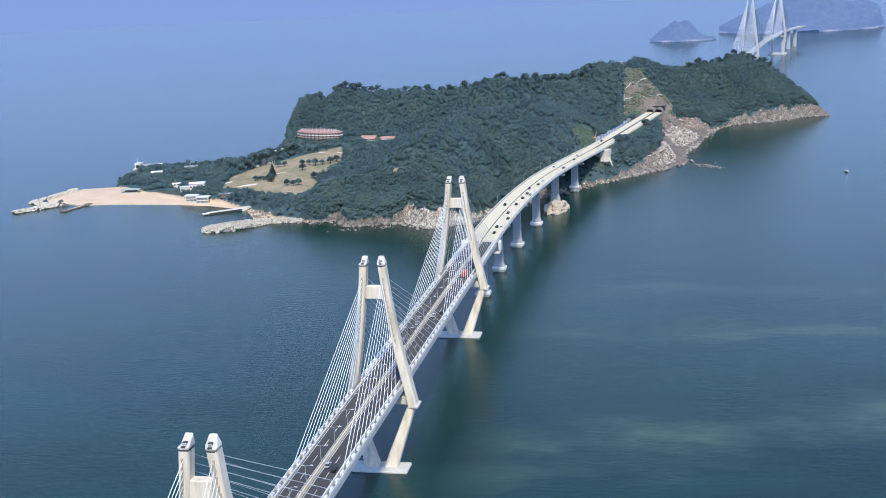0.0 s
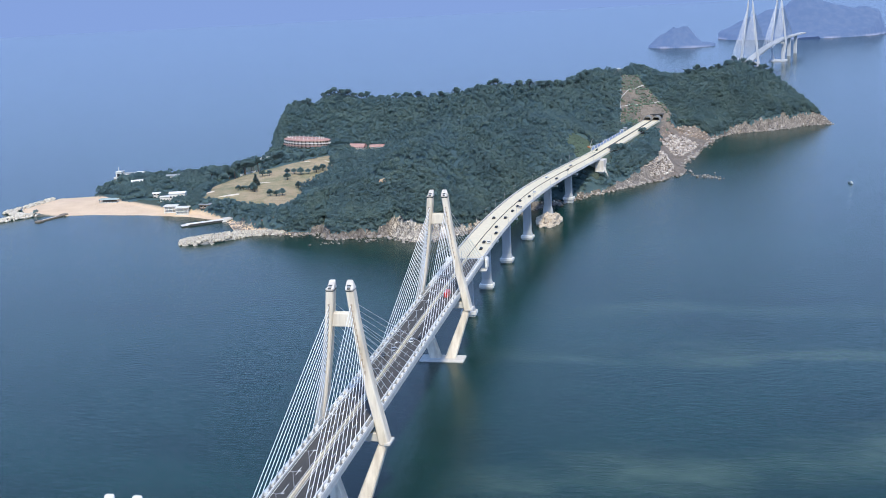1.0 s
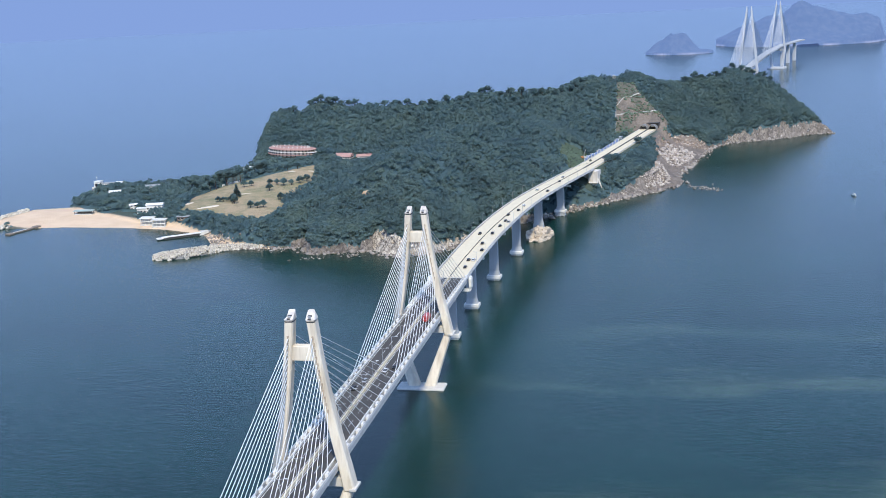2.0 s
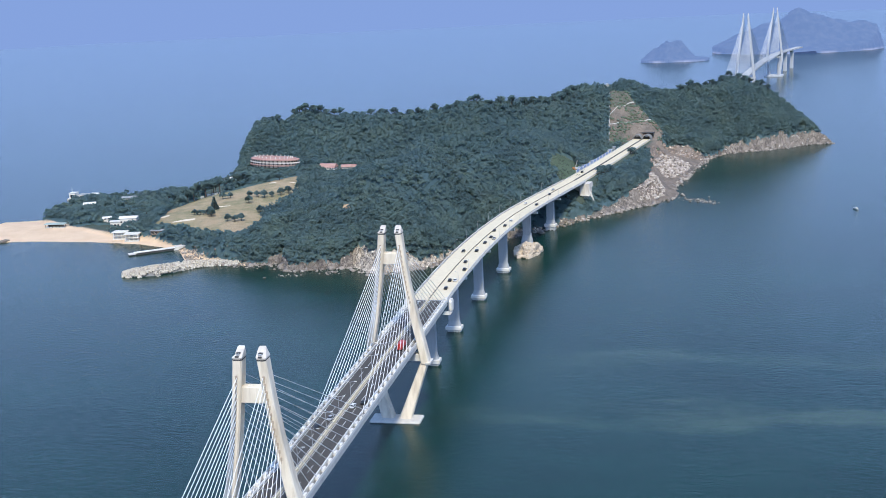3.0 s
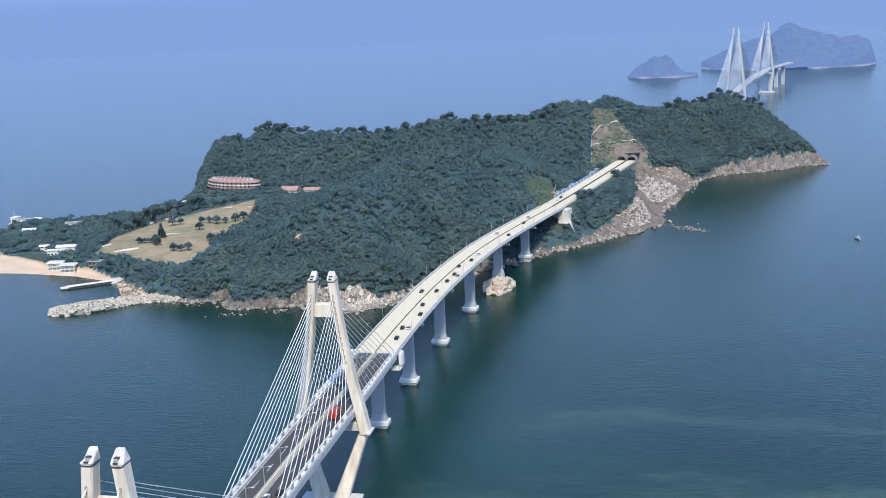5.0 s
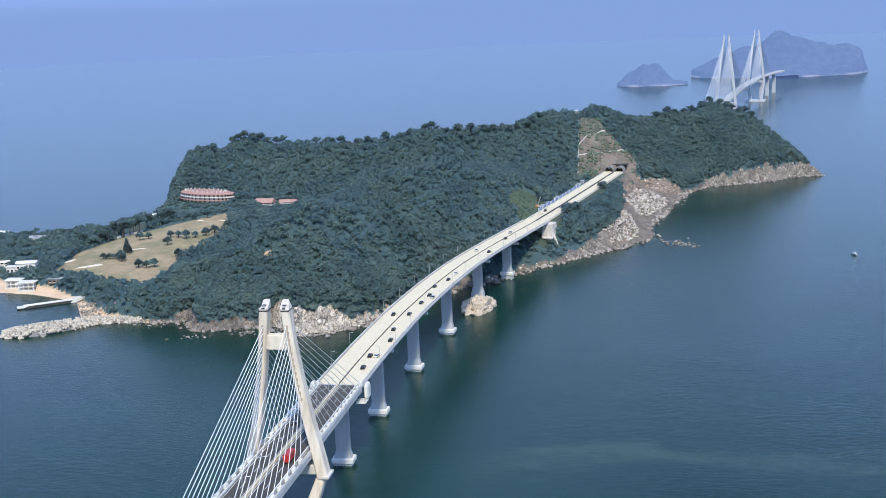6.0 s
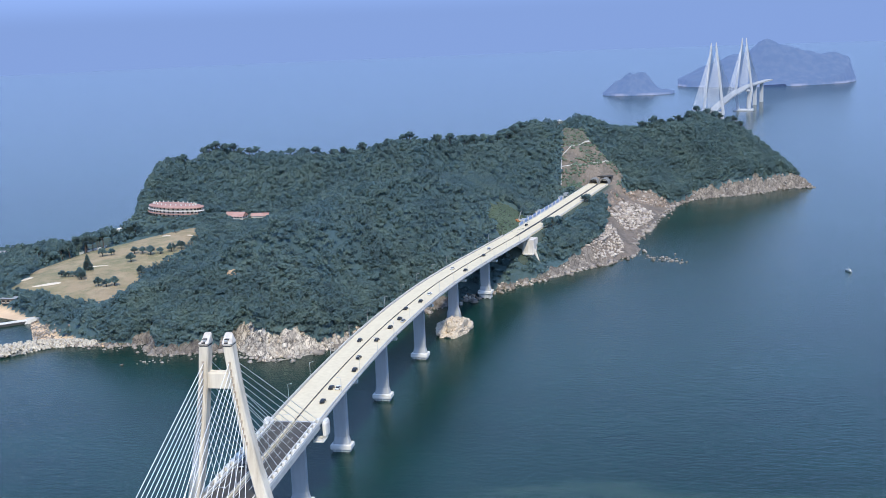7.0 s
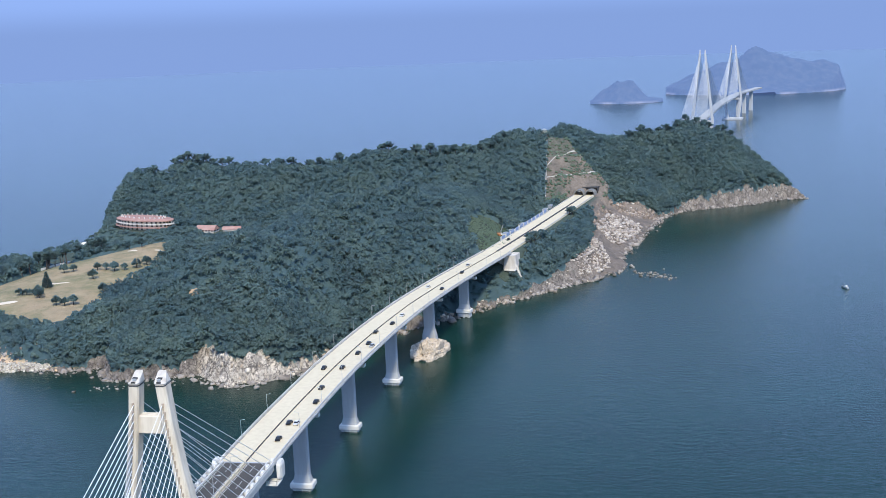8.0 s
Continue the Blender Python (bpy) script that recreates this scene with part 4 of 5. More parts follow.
PORTAL_GREY = concrete("portal_concrete", (0.22, 0.22, 0.21), (0.15, 0.15, 0.14))
for side in (-1, 1):
    c, r = road_frame(PORTAL)
    p = c + r * side * 6.6
    portal = thing("tunnel_portal", pose(p.x, p.y, p.z, 0, 0, -10.5), "dark arched tunnel mouth in a grey concrete collar", "tunnel", "twin tunnel mouths")
    ring_out = [(6.3 * math.cos(a), 6.6 * math.sin(a)) for a in np.linspace(math.pi, 0, 19)]
    ring_in = [(5.3 * math.cos(a), 5.7 * math.sin(a)) for a in np.linspace(0, math.pi, 19)]
    prof = [(-6.3, -1.0)] + ring_out + [(6.3, -1.0), (5.3, -1.0)] + ring_in + [(-5.3, -1.0)]
    bm = bmesh.new()
    rows = [[bm.verts.new((u, d, v)) for u, v in prof] for d in (-7.0 + 0.0, 6.0)]
    n = len(prof)
    for i in range(n):
        bm.faces.new((rows[0][i], rows[0][(i + 1) % n], rows[1][(i + 1) % n], rows[1][i]))
    half = n // 2
    for row in rows:
        for i in range(half - 1):
            bm.faces.new((row[i], row[i + 1], row[n - 2 - i], row[n - 1 - i]))
    bmesh.ops.recalc_face_normals(bm, faces=bm.faces[:])
    part("collar", bm, PORTAL_GREY, portal, "grey concrete portal collar")
    # near-black lining and end wall paint the unlit depth of the tunnel
    part("tube", boxes(((0, 16, 2.4), (13, 1.0, 11)), ((-6.6, 11, 2.4), (0.8, 10, 11)), ((6.6, 11, 2.4), (0.8, 10, 11)), ((0, 11, 7.6), (13, 10, 0.8))), DARK, portal, "tunnel lining coloured dark for the unlit depth")
    part("fan_housing", boxes(((0, -4.0, 4.4), (4.0, 1.2, 0.9)), bevel=0.2), STEEL, portal)

part("median_kerb", sweep(rect(-1.1, 1.1, 0.004, 0.3), LAND + 0.5, PORTAL - 8), DARK, road, "dark unpaved median strip")
for side in (-1, 1):
    part("kerb", sweep(rect(side * 11.6 - 0.3, side * 11.6 + 0.3, 0.004, 0.8), LAND + 0.5, PORTAL - 8), PALE, road)

rng = np.random.default_rng(5)
fence = thing("site_fence", pose(0, 0, 0), "pale blue sheet fence along the unfinished road", "fence")
for i in range(34):
    c, r = road_frame(905 + 5.0 * i)
    f = part("panel", sweep(rect(-14.4 + rng.uniform(-0.2, 0.2), -14.2, -0.9, 2.6), 905 + 5.0 * i, 909.7 + 5.0 * i, 5.0), BLUE if i % 3 else WHITE, fence)

for y, u, lx, ly, lz, colour in ((930, -17, 9, 4, 3.4, WHITE), (952, -18, 6, 3, 3.0, BLUE), (985, -17.5, 10, 3.6, 3.0, WHITE), (1075, -17, 11, 4, 3.2, WHITE), (1100, -18, 7, 4, 3.2, STEEL)):
    c, r = road_frame(y)
    p = c + r * u
    cabin = thing("site_cabin", pose(p.x, p.y, p.z - 1.3, 0, 0, 80), "pale box-shaped site cabin beside the road", "cabin", "site cabins")
    part("body", boxes(((0, 0, lz / 2), (lx, ly, lz)), bevel=0.12), colour, cabin)
    part("roof", boxes(((0, 0, lz + 0.15), (lx + 0.5, ly + 0.5, 0.3)), bevel=0.1), STEEL, cabin)
    part("window", boxes(((-lx * 0.2, -ly / 2 - 0.02, lz * 0.6), (1.6, 0.1, 1.0))), GLASSY, cabin)
    part("door", boxes(((lx * 0.25, -ly / 2 - 0.02, 1.15), (1.1, 0.1, 2.2))), GLASSY, cabin)

crane = thing("crawler_crane", pose(45, 938, ground_at(45, 938), 0, 0, 30), "small orange and white crawler crane with a short raised jib", "crane")
ORANGE = plain("orange_paint", (0.55, 0.25, 0.10), 0.5, 0, 0.3)
for side in (-1, 1):
    part("track", boxes(((side * 1.7, 0, 0.6), (0.9, 5.4, 1.2)), bevel=0.25), TYRE, crane)
part("body", boxes(((0, 0.4, 2.1), (3.6, 4.8, 1.7)), ((0, 2.4, 2.4), (3.6, 1.2, 2.2)), bevel=0.15), ORANGE, crane)
part("cab", boxes(((1.0, -1.6, 2.9), (1.5, 1.8, 2.2)), bevel=0.2), WHITE, crane)
bm = bmesh.new()
for a in (-0.5, 0.5):
    for b in (0.0, 0.7):
        tube(bm, (a, -1.5 + b, 2.8), (a * 0.3, -9 + b * 0.3, 13.5), 0.14, n=4)
for i in range(9):
    f0, f1 = i / 9, (i + 1) / 9
    tube(bm, (-0.5 + 0.35 * f0, -1.5 - 7.5 * f0, 2.8 + 10.7 * f0), (0.5 - 0.35 * f1, -1.5 - 7.5 * f1, 2.8 + 10.7 * f1), 0.08, n=4)
part("jib", bm, WHITE, crane)

# pale concrete berms and a stepped drain on the cut slope
for z0, z1, x0, x1 in ((51.0, 57.0, 72.0, 132.0), (64.0, 79.0, 70.0, 104.0)):
    pts = []
    for i in range(15):
        x = x0 + (x1 - x0) * i / 14
        y = 1192 + 0.35 * (x - 118) + (z0 + (z1 - z0) * math.sin(i / 14 * 1.57) - 35) / 0.64 - 1.5
        pts.append(Vector((x, y, ground_at(x, y))))
    bm = bmesh.new()
    loft(bm, [[p + Vector((0, a, b)) for a, b in ((-0.7, -2.0), (0.7, -2.0), (0.7, 0.8), (-0.7, 0.8))] for p in pts])
    solo("slope_berm", bm, PALE, "narrow pale concrete berm across the cut rock slope", "berm", group="slope berms")
pts = [Vector((73 - 5 * i / 19, 1150 + 114 * i / 19, 0)) for i in range(20)]
bm = bmesh.new()
loft(bm, [[Vector((p.x + a, p.y, ground_at(p.x, p.y) + b)) for a, b in ((-0.45, -3.0), (0.45, -3.0), (0.45, 0.8), (-0.45, 0.8))] for p in pts])
solo("slope_drain", bm, GREY, "straight pale concrete drain running up the cut slope", "drain")

z = ground_at(62, 1292)
hut = thing("lookout", pose(62, 1292, z - 0.5, 0, 0, 15), "small white lookout hut on the hilltop clearing", "hut")
part("base", boxes(((0, 0, 3.5), (13, 8, 8.0)), bevel=0.3), PALE, hut)
part("cabin", boxes(((1, 0, 9.6), (5, 5, 4.4)), bevel=0.2), WHITE, hut)
part("roof", loft(bmesh.new(), [block(None, (1, 0, 11.8), 3.4, 3.4, 0.1), block(None, (1, 0, 13.6), 0.4, 0.4, 0.1)]), STEEL, hut)
part("mast", tube(bmesh.new(), (-4, 0, 7.4), (-4, 0, 15), 0.2, 0.1), WHITE, hut)


# ---- street lamps ----
def twin_lamp(m):
    lamp = thing("street_lamp", m, "grey twin-armed street lamp on the bridge median", "street lamp", "median street lamps")
    part("pole", tube(bmesh.new(), (0, 0, 0.9), (0, 0, 10.2), 0.17, 0.11), STEEL, lamp)
    for side in (-1, 1):
        part("arm", tube(bmesh.new(), (0, 0, 10.0), (side * 2.6, 0, 10.6), 0.1, 0.08, 5), STEEL, lamp)
        part("head", boxes(((side * 3.1, 0, 10.6), (1.5, 0.5, 0.28)), bevel=0.08), LAMP, lamp)
    return lamp


first = twin_lamp(pose(0, -302, 47))
for i in range(1, 29):
    copy_thing(first, spot(0, -302 + 21.6 * i, 47))


def edge_lamp(m):
    lamp = thing("street_lamp", m, "slim grey street lamp on the viaduct's parapet", "street lamp", "viaduct street lamps")
    part("pole", tube(bmesh.new(), (0, 0, 0.8), (0, 0, 9.0), 0.13, 0.08), STEEL, lamp)
    part("arm", tube(bmesh.new(), (0, 0, 8.9), (1.4, 0, 9.3), 0.08, 0.06, 5), STEEL, lamp)
    part("head", boxes(((1.8, 0, 9.3), (1.0, 0.4, 0.24)), bevel=0.08), STEEL, lamp)
    return lamp


first = None
for i in range(13):
    y = 352 + 38 * i
    for side in (-1, 1):
        c, r = road_frame(y + (12 if side > 0 else 0))
        p = c + r * side * 12.8
        turn = math.degrees(math.atan2(r.y, r.x)) + (180 if side > 0 else 0)
        if first is None:
            first = edge_lamp(pose(p.x, p.y, p.z, 0, 0, turn))
        else:
            copy_thing(first, spot(p.x, p.y, p.z, turn))

# ---- housings at the joint between bridge and viaduct ----
for side in (-1, 1):
    hood = thing("joint_housing", pose(side * 15.4, JOINT + 3, 0), "rounded white access housing beside the bridge joint", "housing", "joint housings")
    part("shell", loft(bmesh.new(), [block(None, (0, 0, 38.8), 0.7, 2.2, 0.5), block(None, (0, 0, 40.0), 1.4, 3.4, 0.5), block(None, (0, 0, 46.0), 1.4, 3.4, 0.4), block(None, (0, 0, 47.4), 0.9, 2.8, 0.4)]), WHITE, hood)
    part("platform", boxes(((-side * 2.0, -4.0, 38.4), (5.5, 8.0, 0.6)), bevel=0.1), WHITE, hood)
    part("rail", boxes(((side * 0.4, -8.0, 39.6), (0.2, 0.2, 2.0)), ((side * 0.4, -4.0, 40.5), (0.2, 8.0, 0.2)), ((-side * 4.4, -8.0, 39.6), (0.2, 0.2, 2.0)), ((-side * 2.0, -8.0, 40.5), (5.0, 0.2, 0.2))), STEEL, hood)
part("joint", sweep(rect(-12.6, 12.6, 0.03, 0.09), JOINT - 0.4, JOINT + 0.6), STEEL, bridge, "grey steel expansion joint")


# ---- vehicles ----
def paint(name, colour):
    k = Mat(name, 0.3, 0.2)
    k.colour(colour)
    return k.m


PAINTS = {"black": paint("black_car_paint", (0.015, 0.015, 0.017)), "white": paint("white_car_paint", (0.72, 0.72, 0.70)), "silver": paint("silver_car_paint", (0.42, 0.43, 0.44)), "red": paint("red_lorry_paint", (0.50, 0.035, 0.025))}


def car(colour):
    c = thing("car", pose(0, 0, 0), colour + " saloon car driving on the road", "car", "cars on the road")
    bm = bmesh.new()
    loft(bm, [block(None, (0, 0, z), hx, hy, 0.25) for z, hx, hy in ((0.45, 1.12, 2.75), (0.8, 1.2, 2.9), (1.15, 1.15, 2.8))])
    part("body", bm, PAINTS[colour], c)
    part("cabin", loft(bmesh.new(), [block(None, (0, 0.2, 1.15), 1.08, 1.7, 0.25), block(None, (0, 0.25, 1.85), 0.86, 1.1, 0.3)]), GLASSY, c, "dark glazed cabin")
    part("roof", loft(bmesh.new(), [block(None, (0, 0.25, 1.85), 0.87, 1.12, 0.3), block(None, (0, 0.25, 1.93), 0.8, 1.0, 0.3)]), PAINTS[colour], c)
    for a in (-1, 1):
        for b in (-1.75, 1.75):
            part("wheel", tube(bmesh.new(), (a * 0.85, b, 0.45), (a * 1.2, b, 0.45), 0.45, n=10), TYRE, c)
        part("headlight", boxes(((a * 0.75, -2.82, 0.9), (0.45, 0.12, 0.2))), LAMP, c)
    return c


cars = {}
for y, u, colour in ((427, 4.8, "black"), (404, 9.0, "black"), (372, 4.8, "black"), (372, 8.7, "white"), (350, 6.5, "black"), (462, -5.0, "black"), (464, 5.4, "black"), (494, 5.6, "black"),
                     (516, 5.6, "black"), (511, 9.4, "silver"), (543, 1.9, "black"), (566, 6.0, "black"), (589, 5.7, "white"), (680, 7.2, "black"), (748, 2.0, "black"), (780, -3.4, "silver"),
                     (685, -5.4, "white"), (905, -6.5, "black"), (925, 4.5, "silver"), (126, 8.0, "black"), (120, 4.0, "white"), (91, -6.4, "black"), (103, -3.0, "silver"), (-112, 7.6, "black"), (-108, 3.2, "silver"), (262, -6.0, "black")):
    c, r = road_frame(y)
    p = c + r * u
    turn = math.degrees(math.atan2(r.y, r.x)) + (180 if u > 0 else 0)
    if colour not in cars:
        cars[colour] = car(colour)
        cars[colour].matrix_basis = spot(p.x, p.y, p.z + 0.06, turn)
    else:
        copy_thing(cars[colour], spot(p.x, p.y, p.z + 0.06, turn))

lorry = thing("lorry", spot(0, 0, 0), "red box lorry driving over the bridge", "lorry")
lorry.matrix_basis = spot(6.6, 216, 47.05)
part("box_body", boxes(((0, -1.2, 2.9), (2.9, 8.6, 3.5)), bevel=0.12), PAINTS["red"], lorry)
part("cab", boxes(((0, 4.6, 2.1), (2.7, 2.4, 2.7)), bevel=0.3), PAINTS["red"], lorry)
part("windscreen", boxes(((0, 5.82, 2.7), (2.2, 0.08, 1.0))), GLASSY, lorry)
part("chassis", boxes(((0, 0.5, 0.85), (2.0, 11.0, 0.5))), TYRE, lorry)
for a in (-1, 1):
    for b in (-4.2, -2.8, 4.2):
        part("wheel", tube(bmesh.new(), (a * 0.9, b, 0.55), (a * 1.4, b, 0.55), 0.55, n=12), TYRE, lorry)


# ---- the shore: rocks, breakwaters, jetty ----
def scatter(poly, n, rng):
    xs, ys = [p[0] for p in poly], [p[1] for p in poly]
    out = []
    while len(out) < n:
        px, py = rng.uniform(min(xs), max(xs), 400), rng.uniform(min(ys), max(ys), 400)
        ok = polygon_depth(px, py, poly) > 0
        out += list(zip(px[ok], py[ok]))
    return np.array(out[:n])


rng = np.random.default_rng(21)
spots, sizes = [], []
for poly, n, lo, hi in (([(102, 936), (116, 985), (142, 1000), (152, 950), (150, 922), (129, 890), (106, 910)], 700, 0.6, 2.1),
                        ([(130, 1060), (138, 1105), (146, 1150), (166, 1165), (184, 1140), (176, 1090), (160, 1035), (140, 1041)], 620, 0.7, 2.5),
                        ([(146, 1190), (152, 1214), (190, 1220), (208, 1216), (200, 1196), (176, 1180)], 110, 0.5, 1.8),
                        ([(44, 776), (80, 818), (112, 858), (150, 902), (140, 915), (100, 880), (60, 815)], 130, 0.4, 1.4)):
    pts = scatter(poly, n, rng)
    hs = terrain(pts[:, 0], pts[:, 1])[0]
    for (x, y), h in zip(pts, hs):
        r = lo + (hi - lo) * rng.uniform(0, 1) ** 2
        spots.append((x, y, max(h, 0.2) + 0.25 * r))
        sizes.append(r)
pts = np.concatenate((scatter(CUT, 900, rng), scatter([(112, 1090), (128, 1185), (146, 1200), (132, 1100), (124, 1060)], 160, rng)))
keep_out = (wobble(pts[:, 0], pts[:, 1], 18, 3, 61) > -0.12) & ~((np.abs(pts[:, 0] - 118) < 19) & (pts[:, 1] < 1204))
pts = pts[keep_out]
tagged(new("slope_scrub", clumps("slope_scrub", np.stack((pts[:, 0], pts[:, 1], terrain(pts[:, 0], pts[:, 1])[0] + 0.3), -1), 0.5 + 2.2 * rng.uniform(0, 1, len(pts)) ** 2, BUSH, 0.6)), "sparse green scrub growing on the cut slope", "scrub", "", "stuff")
pts = scatter([(126, 1070), (130, 1150), (140, 1196), (156, 1212), (212, 1226), (196, 1190), (160, 1172), (144, 1120)], 420, rng)
pts = pts[wobble(pts[:, 0], pts[:, 1], 16, 3, 63) > -0.1]
tagged(new("bank_outcrops", clumps("bank_outcrops", np.stack((pts[:, 0], pts[:, 1], terrain(pts[:, 0], pts[:, 1])[0] - 0.3), -1), 0.6 + 1.7 * rng.uniform(0, 1, len(pts)) ** 2, BANK_ROCK, 1.2, 0.35, 17, True)), "brown broken rock standing out of the cut bank", "rocks", "", "stuff")
tagged(new("rubble", clumps("rubble", spots, sizes, RUBBLE, 0.75, 0.3, 8, True)), "pale broken rock tipped along the shore", "rubble", "", "stuff")

spots, sizes = [], []
for (x0, y0), (x1, y1) in zip(SHORE, SHORE[1:] + SHORE[:1]):
    if max(y0, y1) > 1380 or x0 < -420 or (x0 < -250 and y0 > 640):
        continue
    length = math.hypot(x1 - x0, y1 - y0)
    for i in range(int(length * 0.95)):
        t, off = rng.uniform(0, 1), rng.normal(0, 3.0)
        r = 0.5 + 2.6 * rng.uniform(0, 1) ** 3
        spots.append((x0 + (x1 - x0) * t - (y1 - y0) / length * off, y0 + (y1 - y0) * t + (x1 - x0) / length * off, 0.2 * r))
        sizes.append(r)
for x, y, n, s in ((200, 900, 26, 10), (185, 918, 30, 8), (-190, 560, 18, 9), (-240, 590, 14, 8), (-150, 572, 16, 7)):
    for i in range(n):
        spots.append((x + rng.normal(0, s), y + rng.normal(0, s * 0.5), 0.1))
        sizes.append(0.5 + 1.3 * rng.uniform(0, 1) ** 2)
for x, y in scatter([(-352, 672), (-330, 662), (-300, 630), (-245, 608), (-245, 596), (-300, 596), (-318, 622), (-345, 662)], 420, rng):
    r = 0.4 + 1.5 * rng.uniform(0, 1) ** 3
    spots.append((x, y, max(ground_at(x, y), 0) + 0.2 * r))
    sizes.append(r)
tagged(new("shore_rocks", clumps("shore_rocks", spots, sizes, ROCK, 0.7, 0.3, 9, True)), "scattered sea-worn rocks along the waterline", "rocks", "", "stuff")

bm = bmesh.new()
bmesh.ops.create_icosphere(bm, subdivisions=5, radius=1.0)
for v in bm.verts:
    d = v.co.copy()
    n = 0.34 * noise.fractal(d * 1.5, 1.0, 2.1, 5) + 0.10 * abs(noise.noise(d * 5.0))
    v.co = Vector((d.x * 11 * (1 + n), d.y * 18 * (1 + n), max(d.z, -0.25) * 10.5 * (1 + 1.6 * n)))
bm.transform(Matrix.Translation((27, 648, 0.4)) @ Matrix.Rotation(radians(-18), 4, "Z"))
solo("rock_islet", bm, CLIFF, "bare pale rock islet at the foot of a pier", "rock")


def tetrapod():
    bm = bmesh.new()
    for d in ((0, 0, 1), (0.94, 0, -0.33), (-0.47, 0.82, -0.33), (-0.47, -0.82, -0.33)):
        tube(bm, (0, 0, 0), Vector(d) * 2.3, 1.05, 0.7, 6)
    return mesh_of(bm, "armour_block", BLOCK)


block_mesh = tetrapod()
wall = thing("breakwater", pose(0, 0, 0), "breakwater heaped with pale concrete armour blocks", "breakwater", "breakwaters")
bm = bmesh.new()
MOLE = ((-352, 556, 7, 1.5), (-344, 559, 13, 3.6), (-328, 566, 17, 4.6), (-314, 578, 15, 4.4), (-302, 592, 11, 3.4), (-286, 600, 8, 2.4), (-268, 603, 6, 1.6), (-244, 600, 4, 1.0))
rings = []
for i, (x, y, w, top) in enumerate(MOLE):
    (xa, ya), (xb, yb) = MOLE[max(i - 1, 0)][:2], MOLE[min(i + 1, len(MOLE) - 1)][:2]
    q = Vector((-(yb - ya), xb - xa, 0)).normalized()
    rings.append([Vector((x, y, -0.6)) + q * (w * 0.86 * u) + Vector((0, 0, v)) for u, v in ((-1, -2), (1, -2), (0.9, 0.2), (0.5, top * 0.75), (0, top), (-0.5, top * 0.75), (-0.9, 0.2))])
loft(bm, rings)
# core coloured dark, painting the shade in the gaps between the blocks
part("core", bm, PORTAL_GREY, wall, "rubble core darkened for the shade between blocks")
for i in range(300):
    f = (i + rng.uniform(0, 1)) / 300
    f = 6.6 * f ** 1.15
    n = min(int(f), len(MOLE) - 2)
    t = f - n
    x, y, w, top = (MOLE[n][s] + (MOLE[n + 1][s] - MOLE[n][s]) * t for s in range(4))
    q = Vector((-(MOLE[n + 1][1] - MOLE[n][1]), MOLE[n + 1][0] - MOLE[n][0], 0)).normalized()
    u = rng.uniform(-1, 1)
    b = put(part("armour_block", block_mesh, None, wall), x + q.x * u * w, y + q.y * u * w, 0.4 + top * (1 - u * u))
    b.rotation_euler = (rng.uniform(-0.6, 0.6), rng.uniform(-0.6, 0.6), rng.uniform(0, 6.28))
    b.scale = (1.05, 1.05, 1.05)

west = thing("breakwater", pose(0, 0, 0), "breakwater of pale armour blocks at the end of the beach", "breakwater", "breakwaters")
spots, sizes = [], []
for (x0, y0), (x1, y1), w, n in (((-642, 652), (-606, 700), 8, 260), ((-650, 712), (-636, 792), 5, 160), ((-615, 690), (-655, 715), 7, 110)):
    length = math.hypot(x1 - x0, y1 - y0)
    for i in range(n):
        t, off = rng.uniform(0, 1), rng.uniform(-1, 1)
        spots.append((x0 + (x1 - x0) * t - (y1 - y0) / length * off * w, y0 + (y1 - y0) * t + (x1 - x0) / length * off * w, 0.6 + 2.6 * (1 - abs(off))))
        sizes.append(rng.uniform(1.3, 2.1))
tagged(part("block_heap", clumps("block_heap", spots, sizes, BLOCK, 0.85, 0.35, 12), None, west), kind="stuff")

jetty = thing("jetty", pose(-343, 668, 0, 0, 0, 36), "low white concrete jetty with a stepped landing", "jetty")
part("deck", boxes(((-26, 0, 2.2), (46, 5.2, 0.9)), bevel=0.15), WHITE, jetty)
part("wall", boxes(((-26, -2.9, 0.8), (44, 0.7, 2.4)), bevel=0.1), DARK, jetty)
part("landing", boxes(((-51, 0, 1.4), (7, 8, 0.8)), ((-47, 0, 1.9), (4, 6.5, 0.8)), bevel=0.1), PALE, jetty)
part("ramp", loft(bmesh.new(), [block(None, (-1, 0, 0), 8, 4.5, 0.1), block(None, (1, 0, 3.4), 7, 4.0, 0.1)]), PALE, jetty, "pale masonry ramp at the shore end")
for i in range(7):
    part("pile", tube(bmesh.new(), (-48 + 7 * i, 1.6, -3), (-48 + 7 * i, 1.6, 2.0), 0.5, n=8), GREY, jetty)

pontoon = thing("pontoon", pose(-573, 682, 0, 0, 0, 72), "dark weathered floating pontoon off the beach", "pontoon")
part("hull", boxes(((0, 0, 0.6), (40, 4.4, 1.6)), bevel=0.3), TIMBER, pontoon)
part("walkway", boxes(((-6, -0.3, 1.55), (20, 1.6, 0.25))), PALE, pontoon)
part("head", boxes(((-21, 0, 0.7), (7, 8, 1.8)), ((17, 0, 0.9), (8, 7, 2.4)), bevel=0.3), TIMBER, pontoon)


